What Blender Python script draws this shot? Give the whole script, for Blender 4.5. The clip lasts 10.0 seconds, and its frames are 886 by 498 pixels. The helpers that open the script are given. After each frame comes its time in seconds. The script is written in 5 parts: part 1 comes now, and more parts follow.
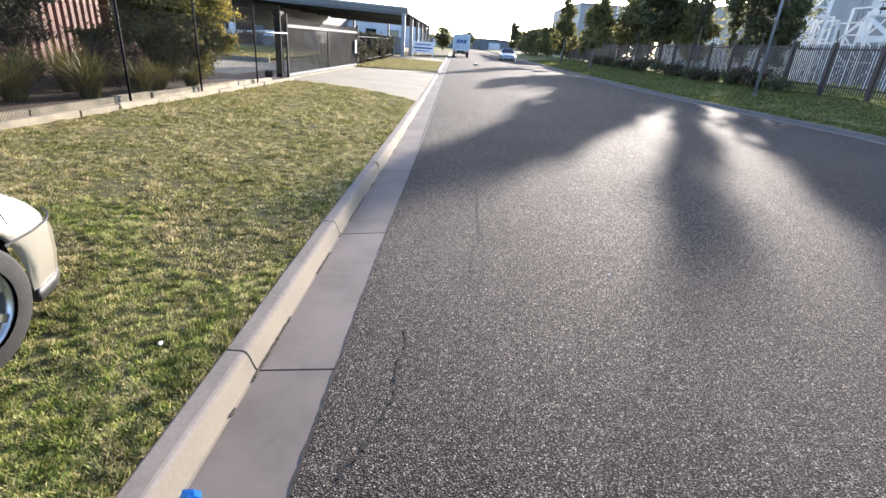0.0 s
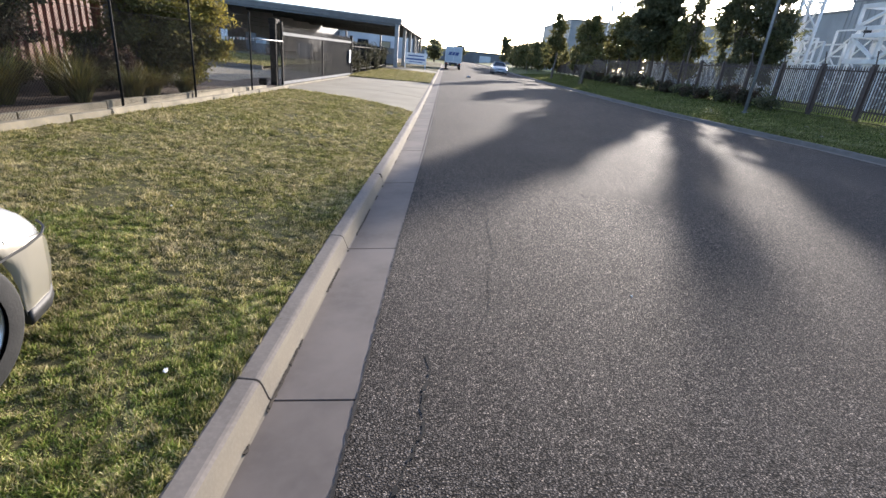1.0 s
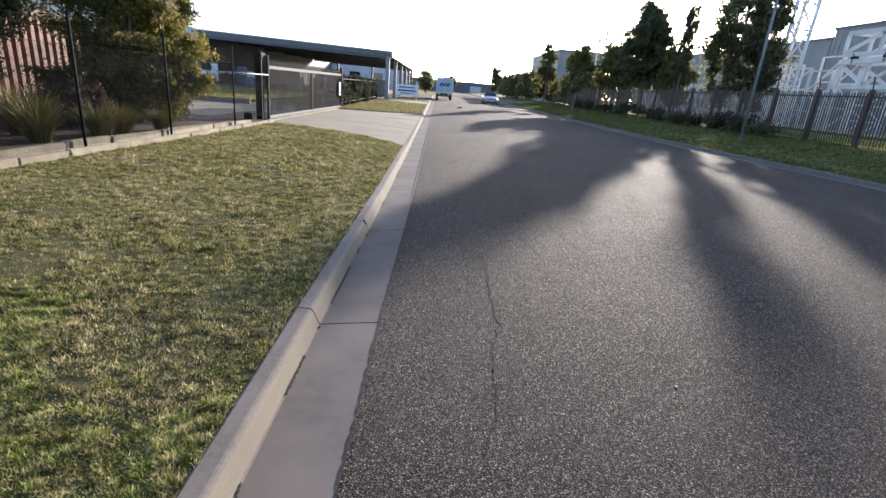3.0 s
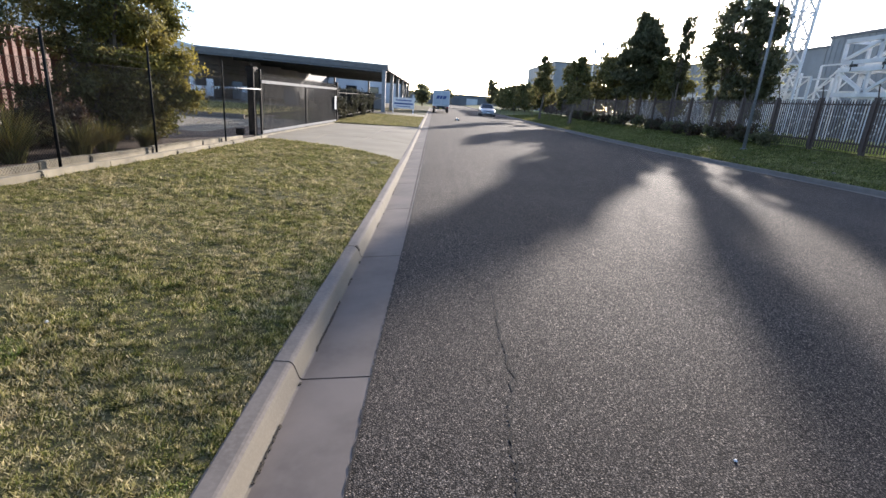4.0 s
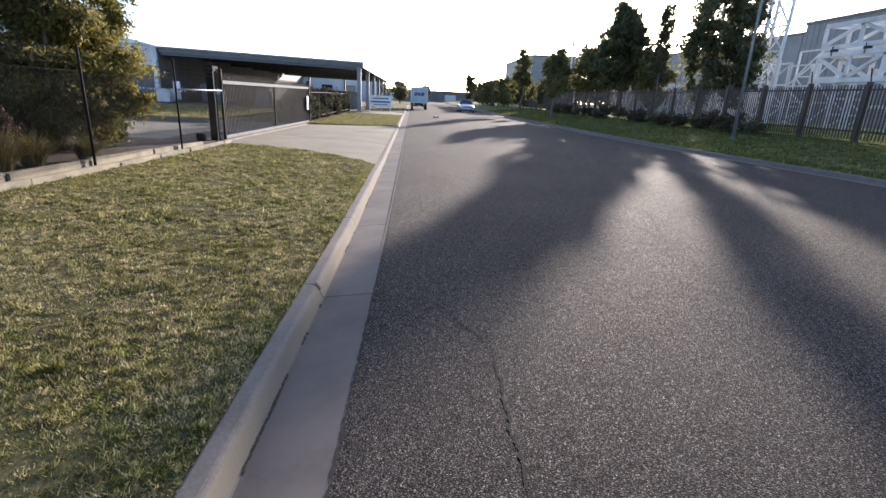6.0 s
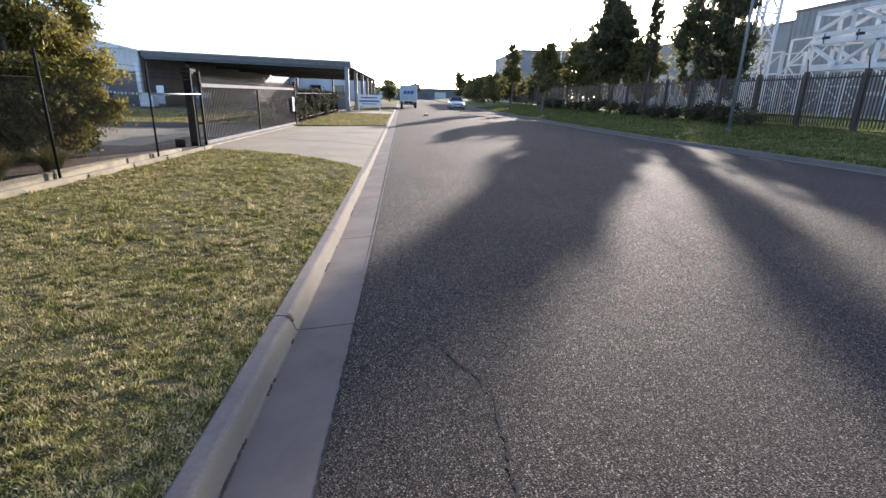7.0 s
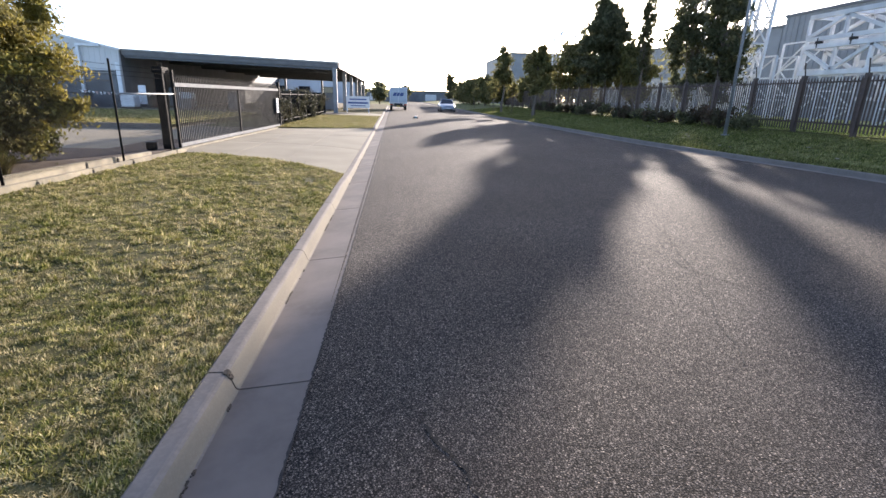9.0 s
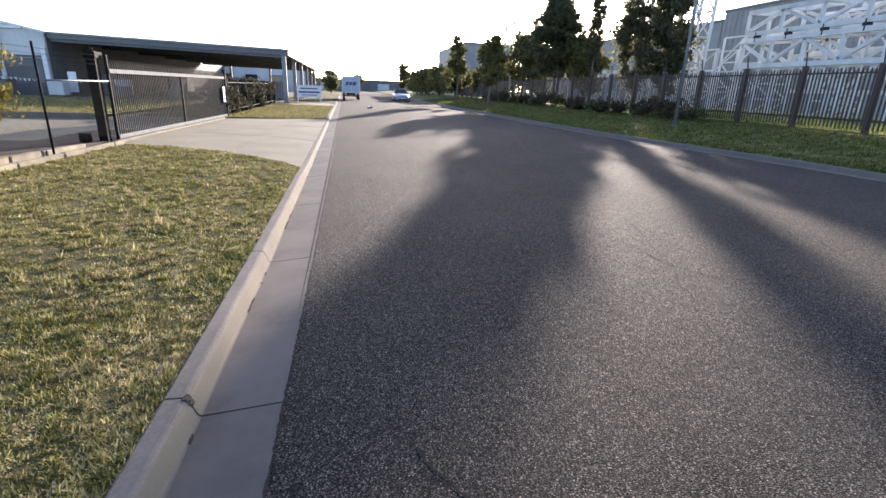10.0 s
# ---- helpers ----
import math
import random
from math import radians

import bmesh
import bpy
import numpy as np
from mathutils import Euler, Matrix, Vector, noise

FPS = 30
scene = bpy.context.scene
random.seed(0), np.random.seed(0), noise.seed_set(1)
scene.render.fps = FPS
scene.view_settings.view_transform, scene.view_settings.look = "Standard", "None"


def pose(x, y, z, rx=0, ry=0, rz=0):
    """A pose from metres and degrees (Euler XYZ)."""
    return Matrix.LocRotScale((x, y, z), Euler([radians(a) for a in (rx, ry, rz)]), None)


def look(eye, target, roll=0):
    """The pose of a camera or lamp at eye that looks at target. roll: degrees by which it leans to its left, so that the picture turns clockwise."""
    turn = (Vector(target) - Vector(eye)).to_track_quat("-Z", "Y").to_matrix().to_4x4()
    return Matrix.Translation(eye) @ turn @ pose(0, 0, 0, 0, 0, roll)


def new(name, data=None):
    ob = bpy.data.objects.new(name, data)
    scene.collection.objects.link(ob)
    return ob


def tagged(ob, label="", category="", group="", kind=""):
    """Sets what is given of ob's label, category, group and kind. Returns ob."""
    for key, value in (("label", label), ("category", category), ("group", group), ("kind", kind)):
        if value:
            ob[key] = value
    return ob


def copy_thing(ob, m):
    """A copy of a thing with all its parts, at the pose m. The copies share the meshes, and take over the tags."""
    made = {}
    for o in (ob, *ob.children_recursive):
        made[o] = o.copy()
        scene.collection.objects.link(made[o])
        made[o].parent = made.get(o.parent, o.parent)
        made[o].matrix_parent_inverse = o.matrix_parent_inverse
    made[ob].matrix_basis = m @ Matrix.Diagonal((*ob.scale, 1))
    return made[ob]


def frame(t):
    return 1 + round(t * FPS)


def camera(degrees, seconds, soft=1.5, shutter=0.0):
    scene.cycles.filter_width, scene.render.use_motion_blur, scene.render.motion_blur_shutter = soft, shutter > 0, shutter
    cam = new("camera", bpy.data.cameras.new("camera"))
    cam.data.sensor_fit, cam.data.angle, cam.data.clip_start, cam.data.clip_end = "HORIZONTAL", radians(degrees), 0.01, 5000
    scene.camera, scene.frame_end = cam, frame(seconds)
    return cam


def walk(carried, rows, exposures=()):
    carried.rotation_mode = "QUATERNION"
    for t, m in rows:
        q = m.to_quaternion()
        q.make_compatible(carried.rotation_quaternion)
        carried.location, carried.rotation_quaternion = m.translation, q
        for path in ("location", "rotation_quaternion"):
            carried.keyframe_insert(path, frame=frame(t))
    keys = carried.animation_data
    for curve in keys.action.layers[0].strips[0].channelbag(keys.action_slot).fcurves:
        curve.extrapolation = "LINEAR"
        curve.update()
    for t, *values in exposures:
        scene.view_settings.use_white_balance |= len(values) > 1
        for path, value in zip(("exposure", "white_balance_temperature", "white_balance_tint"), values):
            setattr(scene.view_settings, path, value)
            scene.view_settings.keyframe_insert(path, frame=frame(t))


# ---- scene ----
cam = camera(84.0, 10.0)
PATH = [
    (0, (0.529, 0.201, 1.717), (0.538, 2.045, 0.943), 4.5),
    (0.5, (0.439, 0.254, 1.712), (0.484, 2.13, 1.021), 7.1),
    (1, (0.299, 0.39, 1.681), (0.354, 2.251, 0.95), 5.8),
    (1.5, (0.328, 0.609, 1.676), (0.406, 2.49, 1.001), 4.3),
    (2, (0.393, 0.821, 1.702), (0.423, 2.718, 1.067), 3.5),
    (2.5, (0.327, 1.021, 1.705), (0.396, 2.917, 1.072), 5.1),
    (4, (0.288, 1.842, 1.698), (0.36, 3.754, 1.118), 4.2),
    (4.5, (0.198, 2.136, 1.693), (0.302, 4.055, 1.141), 4.4),
    (5, (0.285, 2.441, 1.689), (0.374, 4.363, 1.145), 1.7),
    (5.5, (0.297, 2.728, 1.687), (0.438, 4.64, 1.116), 2.8),
    (7, (0.404, 3.57, 1.708), (0.565, 5.472, 1.111), 1.2),
    (7.5, (0.355, 3.906, 1.673), (0.596, 5.8, 1.08), 1.9),
    (8, (0.408, 4.128, 1.68), (0.609, 6.016, 1.052), 1.4),
    (8.5, (0.518, 4.306, 1.682), (0.68, 6.209, 1.09), 0.8),
    (9, (0.536, 4.356, 1.695), (0.735, 6.258, 1.107), 1.6),
    (9.5, (0.465, 4.496, 1.693), (0.709, 6.395, 1.115), 2.1),
    (10, (0.402, 4.631, 1.685), (0.777, 6.496, 1.067), 2.0),
]
EXPOSURES = [(0.0, 2.25, 6500, 13), (0.5, 1.8, 6500, 13), (2.5, 1.62, 6500, 13), (5.5, 1.50, 6550, 15), (8.5, 1.84, 6700, 16), (10.0, 1.80, 6750, 16)]
walk(cam, [(t, look(eye, target, roll)) for t, eye, target, roll in PATH], exposures=EXPOSURES)

# ---- light ----
SUN_EL, SUN_AZ = 12.0, 23.5          # degrees above the horizon, degrees right of the road's direction
sky_world = bpy.data.worlds.new("sky")
scene.world = sky_world
sky_world.use_nodes = True
wn, wl = sky_world.node_tree.nodes, sky_world.node_tree.links
sky = wn.new("ShaderNodeTexSky")
sky.sky_type = "NISHITA"
sky.sun_disc = False
sky.sun_elevation, sky.sun_rotation = radians(SUN_EL), radians(SUN_AZ)
sky.air_density, sky.dust_density, sky.ozone_density = 0.5, 0.6, 1.0
wl.new(sky.outputs[0], wn["Background"].inputs[0])
wn["Background"].inputs[1].default_value = 0.15
sun_lamp = new("sun", bpy.data.lights.new("sun", "SUN"))
sun_lamp.data.energy, sun_lamp.data.angle, sun_lamp.data.color = 3.5, radians(0.7), (1.0, 0.92, 0.82)
sun_dir = Vector((math.sin(radians(SUN_AZ)) * math.cos(radians(SUN_EL)), math.cos(radians(SUN_AZ)) * math.cos(radians(SUN_EL)), math.sin(radians(SUN_EL))))
sun_lamp.matrix_basis = look(sun_dir * 200, (0, 0, 0))


# ---- materials ----
def mat(name, c1, c2=None, scale=6.0, rough=0.8, metal=0.0, bump=0.0, bump_scale=None, fine=None, fine_scale=80.0, fine_amount=0.4,
        per="", per_amount=0.25, spec=0.5, translucent=0.0, coat=0.0, detail=6.0):
    """A principled material: c1 to c2 by broad noise, a finer grain on top, a bump, and a lightness that varies by object or island."""
    m = bpy.data.materials.new(name)
    m.use_nodes = True
    n, l = m.node_tree.nodes, m.node_tree.links
    p = n["Principled BSDF"]
    p.inputs["Roughness"].default_value, p.inputs["Metallic"].default_value = rough, metal
    p.inputs["Specular IOR Level"].default_value, p.inputs["Coat Weight"].default_value = spec, coat
    p.inputs["Coat Roughness"].default_value = 0.08
    co = n.new("ShaderNodeNewGeometry").outputs["Position"]
    c2 = c2 or tuple(v * 0.8 for v in c1)
    broad = n.new("ShaderNodeTexNoise")
    broad.inputs["Scale"].default_value, broad.inputs["Detail"].default_value = scale, detail
    l.new(co, broad.inputs["Vector"])
    ramp = n.new("ShaderNodeValToRGB")
    ramp.color_ramp.elements[0].position, ramp.color_ramp.elements[1].position = 0.35, 0.65
    ramp.color_ramp.elements[0].color, ramp.color_ramp.elements[1].color = (*c1, 1), (*c2, 1)
    l.new(broad.outputs["Fac"], ramp.inputs["Fac"])
    out = ramp.outputs["Color"]
    if fine:
        grain = n.new("ShaderNodeTexNoise")
        grain.inputs["Scale"].default_value, grain.inputs["Detail"].default_value = fine_scale, 3.0
        l.new(co, grain.inputs["Vector"])
        step = n.new("ShaderNodeMapRange")
        step.inputs["From Min"].default_value, step.inputs["From Max"].default_value = 0.42, 0.68
        step.inputs["To Max"].default_value = fine_amount
        l.new(grain.outputs["Fac"], step.inputs["Value"])
        mix = n.new("ShaderNodeMix")
        mix.data_type = "RGBA"
        l.new(step.outputs["Result"], mix.inputs["Factor"])
        l.new(out, mix.inputs[6])
        mix.inputs[7].default_value = (*fine, 1)
        out = mix.outputs[2]
    if per:
        src = n.new("ShaderNodeObjectInfo").outputs["Random"] if per == "object" else n.new("ShaderNodeNewGeometry").outputs["Random Per Island"]
        value = n.new("ShaderNodeMapRange")
        value.inputs["To Min"].default_value, value.inputs["To Max"].default_value = 1 - per_amount, 1 + per_amount
        l.new(src, value.inputs["Value"])
        hsv = n.new("ShaderNodeHueSaturation")
        l.new(value.outputs["Result"], hsv.inputs["Value"])
        l.new(out, hsv.inputs["Color"])
        out = hsv.outputs["Color"]
    l.new(out, p.inputs["Base Color"])
    if bump:
        tex = n.new("ShaderNodeTexNoise")
        tex.inputs["Scale"].default_value, tex.inputs["Detail"].default_value = bump_scale or fine_scale, 4.0
        l.new(co, tex.inputs["Vector"])
        b = n.new("ShaderNodeBump")
        b.inputs["Strength"].default_value, b.inputs["Distance"].default_value = bump, 0.01
        l.new(tex.outputs["Fac"], b.inputs["Height"])
        l.new(b.outputs["Normal"], p.inputs["Normal"])
    if translucent:
        t = n.new("ShaderNodeBsdfTranslucent")
        l.new(out, t.inputs["Color"])
        add = n.new("ShaderNodeMixShader")
        add.inputs["Fac"].default_value = translucent
        l.new(p.outputs[0], add.inputs[1])
        l.new(t.outputs[0], add.inputs[2])
        l.new(add.outputs[0], n["Material Output"].inputs["Surface"])
    return m


def asphalt_material():
    """Worn chip-seal asphalt: dark binder, single stones of many greys that stand proud, broad worn patches."""
    m = mat("asphalt", (0.140, 0.119, 0.103), (0.175, 0.153, 0.135), scale=0.4, rough=0.86, spec=0.2)
    n, l = m.node_tree.nodes, m.node_tree.links
    p = n["Principled BSDF"]
    base = p.inputs["Base Color"].links[0].from_socket
    co = n.new("ShaderNodeNewGeometry").outputs["Position"]
    cell = n.new("ShaderNodeTexVoronoi")
    cell.inputs["Scale"].default_value = 112
    l.new(co, cell.inputs["Vector"])
    tone = n.new("ShaderNodeValToRGB")
    e = tone.color_ramp.elements
    e[0].position, e[0].color = 0.22, (0.34, 0.33, 0.32, 1)
    e[1].position, e[1].color = 0.97, (3.2, 2.95, 2.65, 1)
    k = e.new(0.78)
    k.color = (1.25, 1.2, 1.15, 1)
    l.new(cell.outputs["Color"], tone.inputs["Fac"])
    mul = n.new("ShaderNodeMix")
    mul.data_type, mul.blend_type = "RGBA", "MULTIPLY"
    mul.inputs["Factor"].default_value = 1.0
    l.new(base, mul.inputs[6])
    l.new(tone.outputs["Color"], mul.inputs[7])
    gap = n.new("ShaderNodeMapRange")
    gap.inputs["From Min"].default_value, gap.inputs["From Max"].default_value = 0.34, 0.58
    gap.inputs["To Min"].default_value, gap.inputs["To Max"].default_value = 1.0, 0.16
    l.new(cell.outputs["Distance"], gap.inputs["Value"])
    pits = n.new("ShaderNodeMix")
    pits.data_type, pits.blend_type = "RGBA", "MULTIPLY"
    pits.inputs["Factor"].default_value = 1.0
    l.new(mul.outputs[2], pits.inputs[6])
    l.new(gap.outputs["Result"], pits.inputs[7])
    mott = n.new("ShaderNodeTexNoise")
    mott.inputs["Scale"].default_value, mott.inputs["Detail"].default_value = 34, 5
    l.new(co, mott.inputs["Vector"])
    mott_range = n.new("ShaderNodeMapRange")
    mott_range.inputs["From Min"].default_value, mott_range.inputs["From Max"].default_value = 0.32, 0.68
    mott_range.inputs["To Min"].default_value, mott_range.inputs["To Max"].default_value = 0.74, 1.26
    l.new(mott.outputs["Fac"], mott_range.inputs["Value"])
    speck = n.new("ShaderNodeMix")
    speck.data_type, speck.blend_type = "RGBA", "MULTIPLY"
    speck.inputs["Factor"].default_value = 1.0
    l.new(pits.outputs[2], speck.inputs[6])
    l.new(mott_range.outputs["Result"], speck.inputs[7])
    l.new(speck.outputs[2], p.inputs["Base Color"])
    # polished stones among rough binder
    polish = n.new("ShaderNodeSeparateColor")
    l.new(cell.outputs["Color"], polish.inputs["Color"])
    gloss = n.new("ShaderNodeMapRange")
    gloss.inputs["From Min"].default_value, gloss.inputs["From Max"].default_value = 0.7, 1.0
    gloss.inputs["To Min"].default_value, gloss.inputs["To Max"].default_value = 0.95, 0.7
    l.new(polish.outputs["Green"], gloss.inputs["Value"])
    l.new(gloss.outputs["Result"], p.inputs["Roughness"])
    b = n.new("ShaderNodeBump")
    b.invert = True
    b.inputs["Strength"].default_value, b.inputs["Distance"].default_value = 0.7, 0.0045
    l.new(cell.outputs["Distance"], b.inputs["Height"])
    l.new(b.outputs["Normal"], p.inputs["Normal"])
    return m


def grass_material(name, green, dry, shade, scale=0.9, blade=True, dry_from=0.42):
    m = bpy.data.materials.new(name)
    m.use_nodes = True
    n, l = m.node_tree.nodes, m.node_tree.links
    p = n["Principled BSDF"]
    p.inputs["Roughness"].default_value, p.inputs["Specular IOR Level"].default_value = 0.9, 0.1
    geo = n.new("ShaderNodeNewGeometry")
    patch = n.new("ShaderNodeTexNoise")
    patch.inputs["Scale"].default_value, patch.inputs["Detail"].default_value, patch.inputs["Roughness"].default_value = scale, 8, 0.72
    l.new(geo.outputs["Position"], patch.inputs["Vector"])
    fac = patch.outputs["Fac"]
    tuft = n.new("ShaderNodeTexNoise")
    tuft.inputs["Scale"].default_value, tuft.inputs["Detail"].default_value = scale * 9, 3
    l.new(geo.outputs["Position"], tuft.inputs["Vector"])
    both = n.new("ShaderNodeMix")
    both.inputs["Factor"].default_value = 0.5
    l.new(fac, both.inputs["A"])
    l.new(tuft.outputs["Fac"], both.inputs["B"])
    fac = both.outputs["Result"]
    if blade:
        more = n.new("ShaderNodeMath")
        more.operation = "MULTIPLY_ADD"
        more.inputs[1].default_value, more.inputs[2].default_value = 0.26, -0.13
        l.new(geo.outputs["Random Per Island"], more.inputs[0])
        plus = n.new("ShaderNodeMath")
        l.new(more.outputs[0], plus.inputs[0])
        l.new(fac, plus.inputs[1])
        fac = plus.outputs[0]
    ramp = n.new("ShaderNodeValToRGB")
    r = ramp.color_ramp
    r.elements[0].position, r.elements[0].color = dry_from - 0.10, (*shade, 1)
    r.elements[1].position, r.elements[1].color = dry_from + 0.19, (*dry, 1)
    e = r.elements.new(dry_from)
    e.color = (*green, 1)
    l.new(fac, ramp.inputs["Fac"])
    clump = n.new("ShaderNodeTexNoise")
    clump.inputs["Scale"].default_value, clump.inputs["Detail"].default_value = 7 * scale, 6
    clump.inputs["Roughness"].default_value = 0.75
    l.new(geo.outputs["Position"], clump.inputs["Vector"])
    clump_range = n.new("ShaderNodeMapRange")
    clump_range.inputs["From Min"].default_value, clump_range.inputs["From Max"].default_value = 0.36, 0.64
    clump_range.inputs["To Min"].default_value, clump_range.inputs["To Max"].default_value = 0.48, 1.46
    l.new(clump.outputs["Fac"], clump_range.inputs["Value"])
    hsv = n.new("ShaderNodeHueSaturation")
    l.new(ramp.outputs["Color"], hsv.inputs["Color"])
    lightness = clump_range.outputs["Result"]
    if blade:
        single = n.new("ShaderNodeMath")
        single.operation = "MULTIPLY_ADD"
        single.inputs[1].default_value, single.inputs[2].default_value = 0.9, 0.52
        l.new(geo.outputs["Random Per Island"], single.inputs[0])
        product = n.new("ShaderNodeMath")
        product.operation = "MULTIPLY"
        l.new(single.outputs[0], product.inputs[0])
        l.new(lightness, product.inputs[1])
        lightness = product.outputs[0]
    l.new(lightness, hsv.inputs["Value"])
    l.new(hsv.outputs["Color"], p.inputs["Base Color"])
    if blade:
        t = n.new("ShaderNodeBsdfTranslucent")
        l.new(hsv.outputs["Color"], t.inputs["Color"])
        mx = n.new("ShaderNodeMixShader")
        mx.inputs["Fac"].default_value = 0.38
        l.new(p.outputs[0], mx.inputs[1])
        l.new(t.outputs[0], mx.inputs[2])
        l.new(mx.outputs[0], n["Material Output"].inputs["Surface"])
    return m


M_ASPHALT = asphalt_material()
M_WORN = mat("worn_kerb_nose", (0.225, 0.193, 0.145), (0.19, 0.164, 0.128), scale=1.6, rough=0.9, fine=(0.27, 0.235, 0.18), fine_scale=60, fine_amount=0.3, spec=0.2, bump=0.12, bump_scale=260)
M_DIRT = mat("gutter_silt", (0.05, 0.04, 0.03), (0.09, 0.07, 0.05), scale=20, rough=0.95)
M_SEAM = mat("dark_tar_seam", (0.02, 0.018, 0.016), (0.05, 0.042, 0.035), scale=30, rough=0.95)
M_CRACK = mat("crack", (0.012, 0.011, 0.010), rough=0.95)
M_CONCRETE = mat("kerb_concrete", (0.215, 0.185, 0.158), (0.168, 0.145, 0.124), scale=2.6, rough=0.9, fine=(0.29, 0.25, 0.215), fine_scale=45, fine_amount=0.35, spec=0.25, bump=0.1, bump_scale=260, per="object", per_amount=0.06)
M_GUTTER = mat("gutter_concrete", (0.215, 0.178, 0.150), (0.155, 0.129, 0.110), scale=1.9, rough=0.85, fine=(0.215, 0.18, 0.155), fine_scale=16, fine_amount=0.35, bump=0.08, bump_scale=300, spec=0.3, per="object", per_amount=0.08)
M_DRIVE = mat("driveway_concrete", (0.35, 0.302, 0.215), (0.285, 0.247, 0.178), scale=0.7, rough=0.92, fine=(0.40, 0.345, 0.275), fine_scale=40, fine_amount=0.3, bump=0.1, spec=0.2, per="object", per_amount=0.05)
M_SLEEPER = mat("sleeper_concrete", (0.37, 0.31, 0.205), (0.21, 0.18, 0.12), scale=2.6, rough=0.85, fine=(0.26, 0.24, 0.2), fine_scale=30, fine_amount=0.4, bump=0.3, per="object", per_amount=0.15)
M_SOIL = mat("garden_soil", (0.085, 0.052, 0.032), (0.125, 0.082, 0.05), scale=2.5, rough=0.95, bump=0.5, bump_scale=25, fine=(0.14, 0.10, 0.07), fine_scale=18)
M_LAWN = grass_material("lawn_ground", (0.095, 0.088, 0.036), (0.14, 0.12, 0.058), (0.06, 0.058, 0.024), scale=6.0, blade=False)
M_BLADE = grass_material("grass_blades", (0.28, 0.265, 0.082), (0.54, 0.45, 0.26), (0.155, 0.18, 0.042), dry_from=0.45)
M_LUSH = grass_material("lush_grass_blades", (0.26, 0.31, 0.075), (0.48, 0.43, 0.20), (0.18, 0.25, 0.05), dry_from=0.50)
M_BANK = grass_material("bank_grass", (0.14, 0.15, 0.045), (0.22, 0.20, 0.08), (0.085, 0.095, 0.03), scale=0.5, blade=False)
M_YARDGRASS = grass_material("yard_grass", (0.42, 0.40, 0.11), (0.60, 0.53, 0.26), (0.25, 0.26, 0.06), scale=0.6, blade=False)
M_BLACK = mat("black_painted_steel", (0.009, 0.009, 0.009), (0.016, 0.015, 0.014), scale=9, rough=0.75, spec=0.12)
M_PICKET = mat("dusty_black_picket_paint", (0.015, 0.015, 0.015), (0.024, 0.023, 0.022), scale=9, rough=0.75, spec=0.15)
M_GALV = mat("galvanised_steel", (0.26, 0.265, 0.27), (0.19, 0.195, 0.20), scale=14, rough=0.6, metal=0.4)
M_WIRE = mat("weathered_wire", (0.012, 0.012, 0.012), (0.022, 0.02, 0.019), scale=20, rough=0.9, spec=0.05)
M_BROWN = mat("brown_painted_steel", (0.045, 0.028, 0.022), (0.065, 0.04, 0.03), scale=8, rough=0.55)
M_RAIL = mat("pale_grey_rail", (0.32, 0.32, 0.31), (0.25, 0.25, 0.245), scale=4, rough=0.85, spec=0.15)
M_RUST = mat("faded_red_container_paint", (0.20, 0.085, 0.065), (0.13, 0.06, 0.05), scale=1.3, rough=0.7, fine=(0.30, 0.19, 0.15), fine_scale=7, fine_amount=0.4)
M_BARK = mat("bark", (0.10, 0.075, 0.055), (0.19, 0.155, 0.12), scale=9, rough=0.95, bump=0.8, bump_scale=30)
M_LEAF = mat("gum_leaf", (0.12, 0.125, 0.045), (0.22, 0.185, 0.07), scale=0.9, rough=0.6, per="island", per_amount=0.45, translucent=0.5, spec=0.3)
# gum leaf again, with the low sun's gold mixed into its colour
M_LEAF_SUNSIDE = mat("sunside_golden_leaf", (0.35, 0.275, 0.06), (0.14, 0.145, 0.045), scale=0.8, rough=0.6, per="island", per_amount=0.4, translucent=0.4, spec=0.3)
M_LEAF_DARK = mat("dark_leaf", (0.12, 0.13, 0.07), (0.17, 0.165, 0.09), scale=0.7, rough=0.6, per="island", per_amount=0.4, translucent=0.7, spec=0.3)
M_BUSH = mat("dry_reddish_bush", (0.10, 0.055, 0.035), (0.055, 0.06, 0.025), scale=0.9, rough=0.8, per="island", per_amount=0.4, translucent=0.25)
M_SHRUB = mat("grey_brown_shrub_leaf", (0.10, 0.088, 0.055), (0.065, 0.068, 0.04), scale=0.9, rough=0.8, per="island", per_amount=0.4, translucent=0.3)
M_STRAP = mat("strap_leaf", (0.09, 0.10, 0.028), (0.21, 0.165, 0.05), scale=1.5, rough=0.5, per="island", per_amount=0.4, translucent=0.3)
M_ROOF = mat("dark_grey_roof_steel", (0.075, 0.08, 0.085), (0.10, 0.105, 0.11), scale=2, rough=0.5)
M_FASCIA = mat("grey_fascia", (0.10, 0.10, 0.105), (0.13, 0.13, 0.135), scale=1.5, rough=0.45)
M_COLUMN = mat("grey_column_paint", (0.26, 0.27, 0.28), (0.20, 0.21, 0.22), scale=2, rough=0.6)
M_WALLBLUE = mat("pale_blue_grey_cladding", (0.64, 0.63, 0.61), (0.55, 0.545, 0.535), scale=0.6, rough=0.5)
M_WALLDARK = mat("dark_grey_wall", (0.13, 0.133, 0.137), (0.17, 0.172, 0.175), scale=0.8, rough=0.7)
M_HALL = mat("mid_grey_hall_cladding", (0.24, 0.245, 0.25), (0.29, 0.295, 0.30), scale=0.8, rough=0.6)
M_WALLWHITE = mat("off_white_cladding", (0.66, 0.67, 0.66), (0.56, 0.57, 0.57), scale=0.5, rough=0.55)
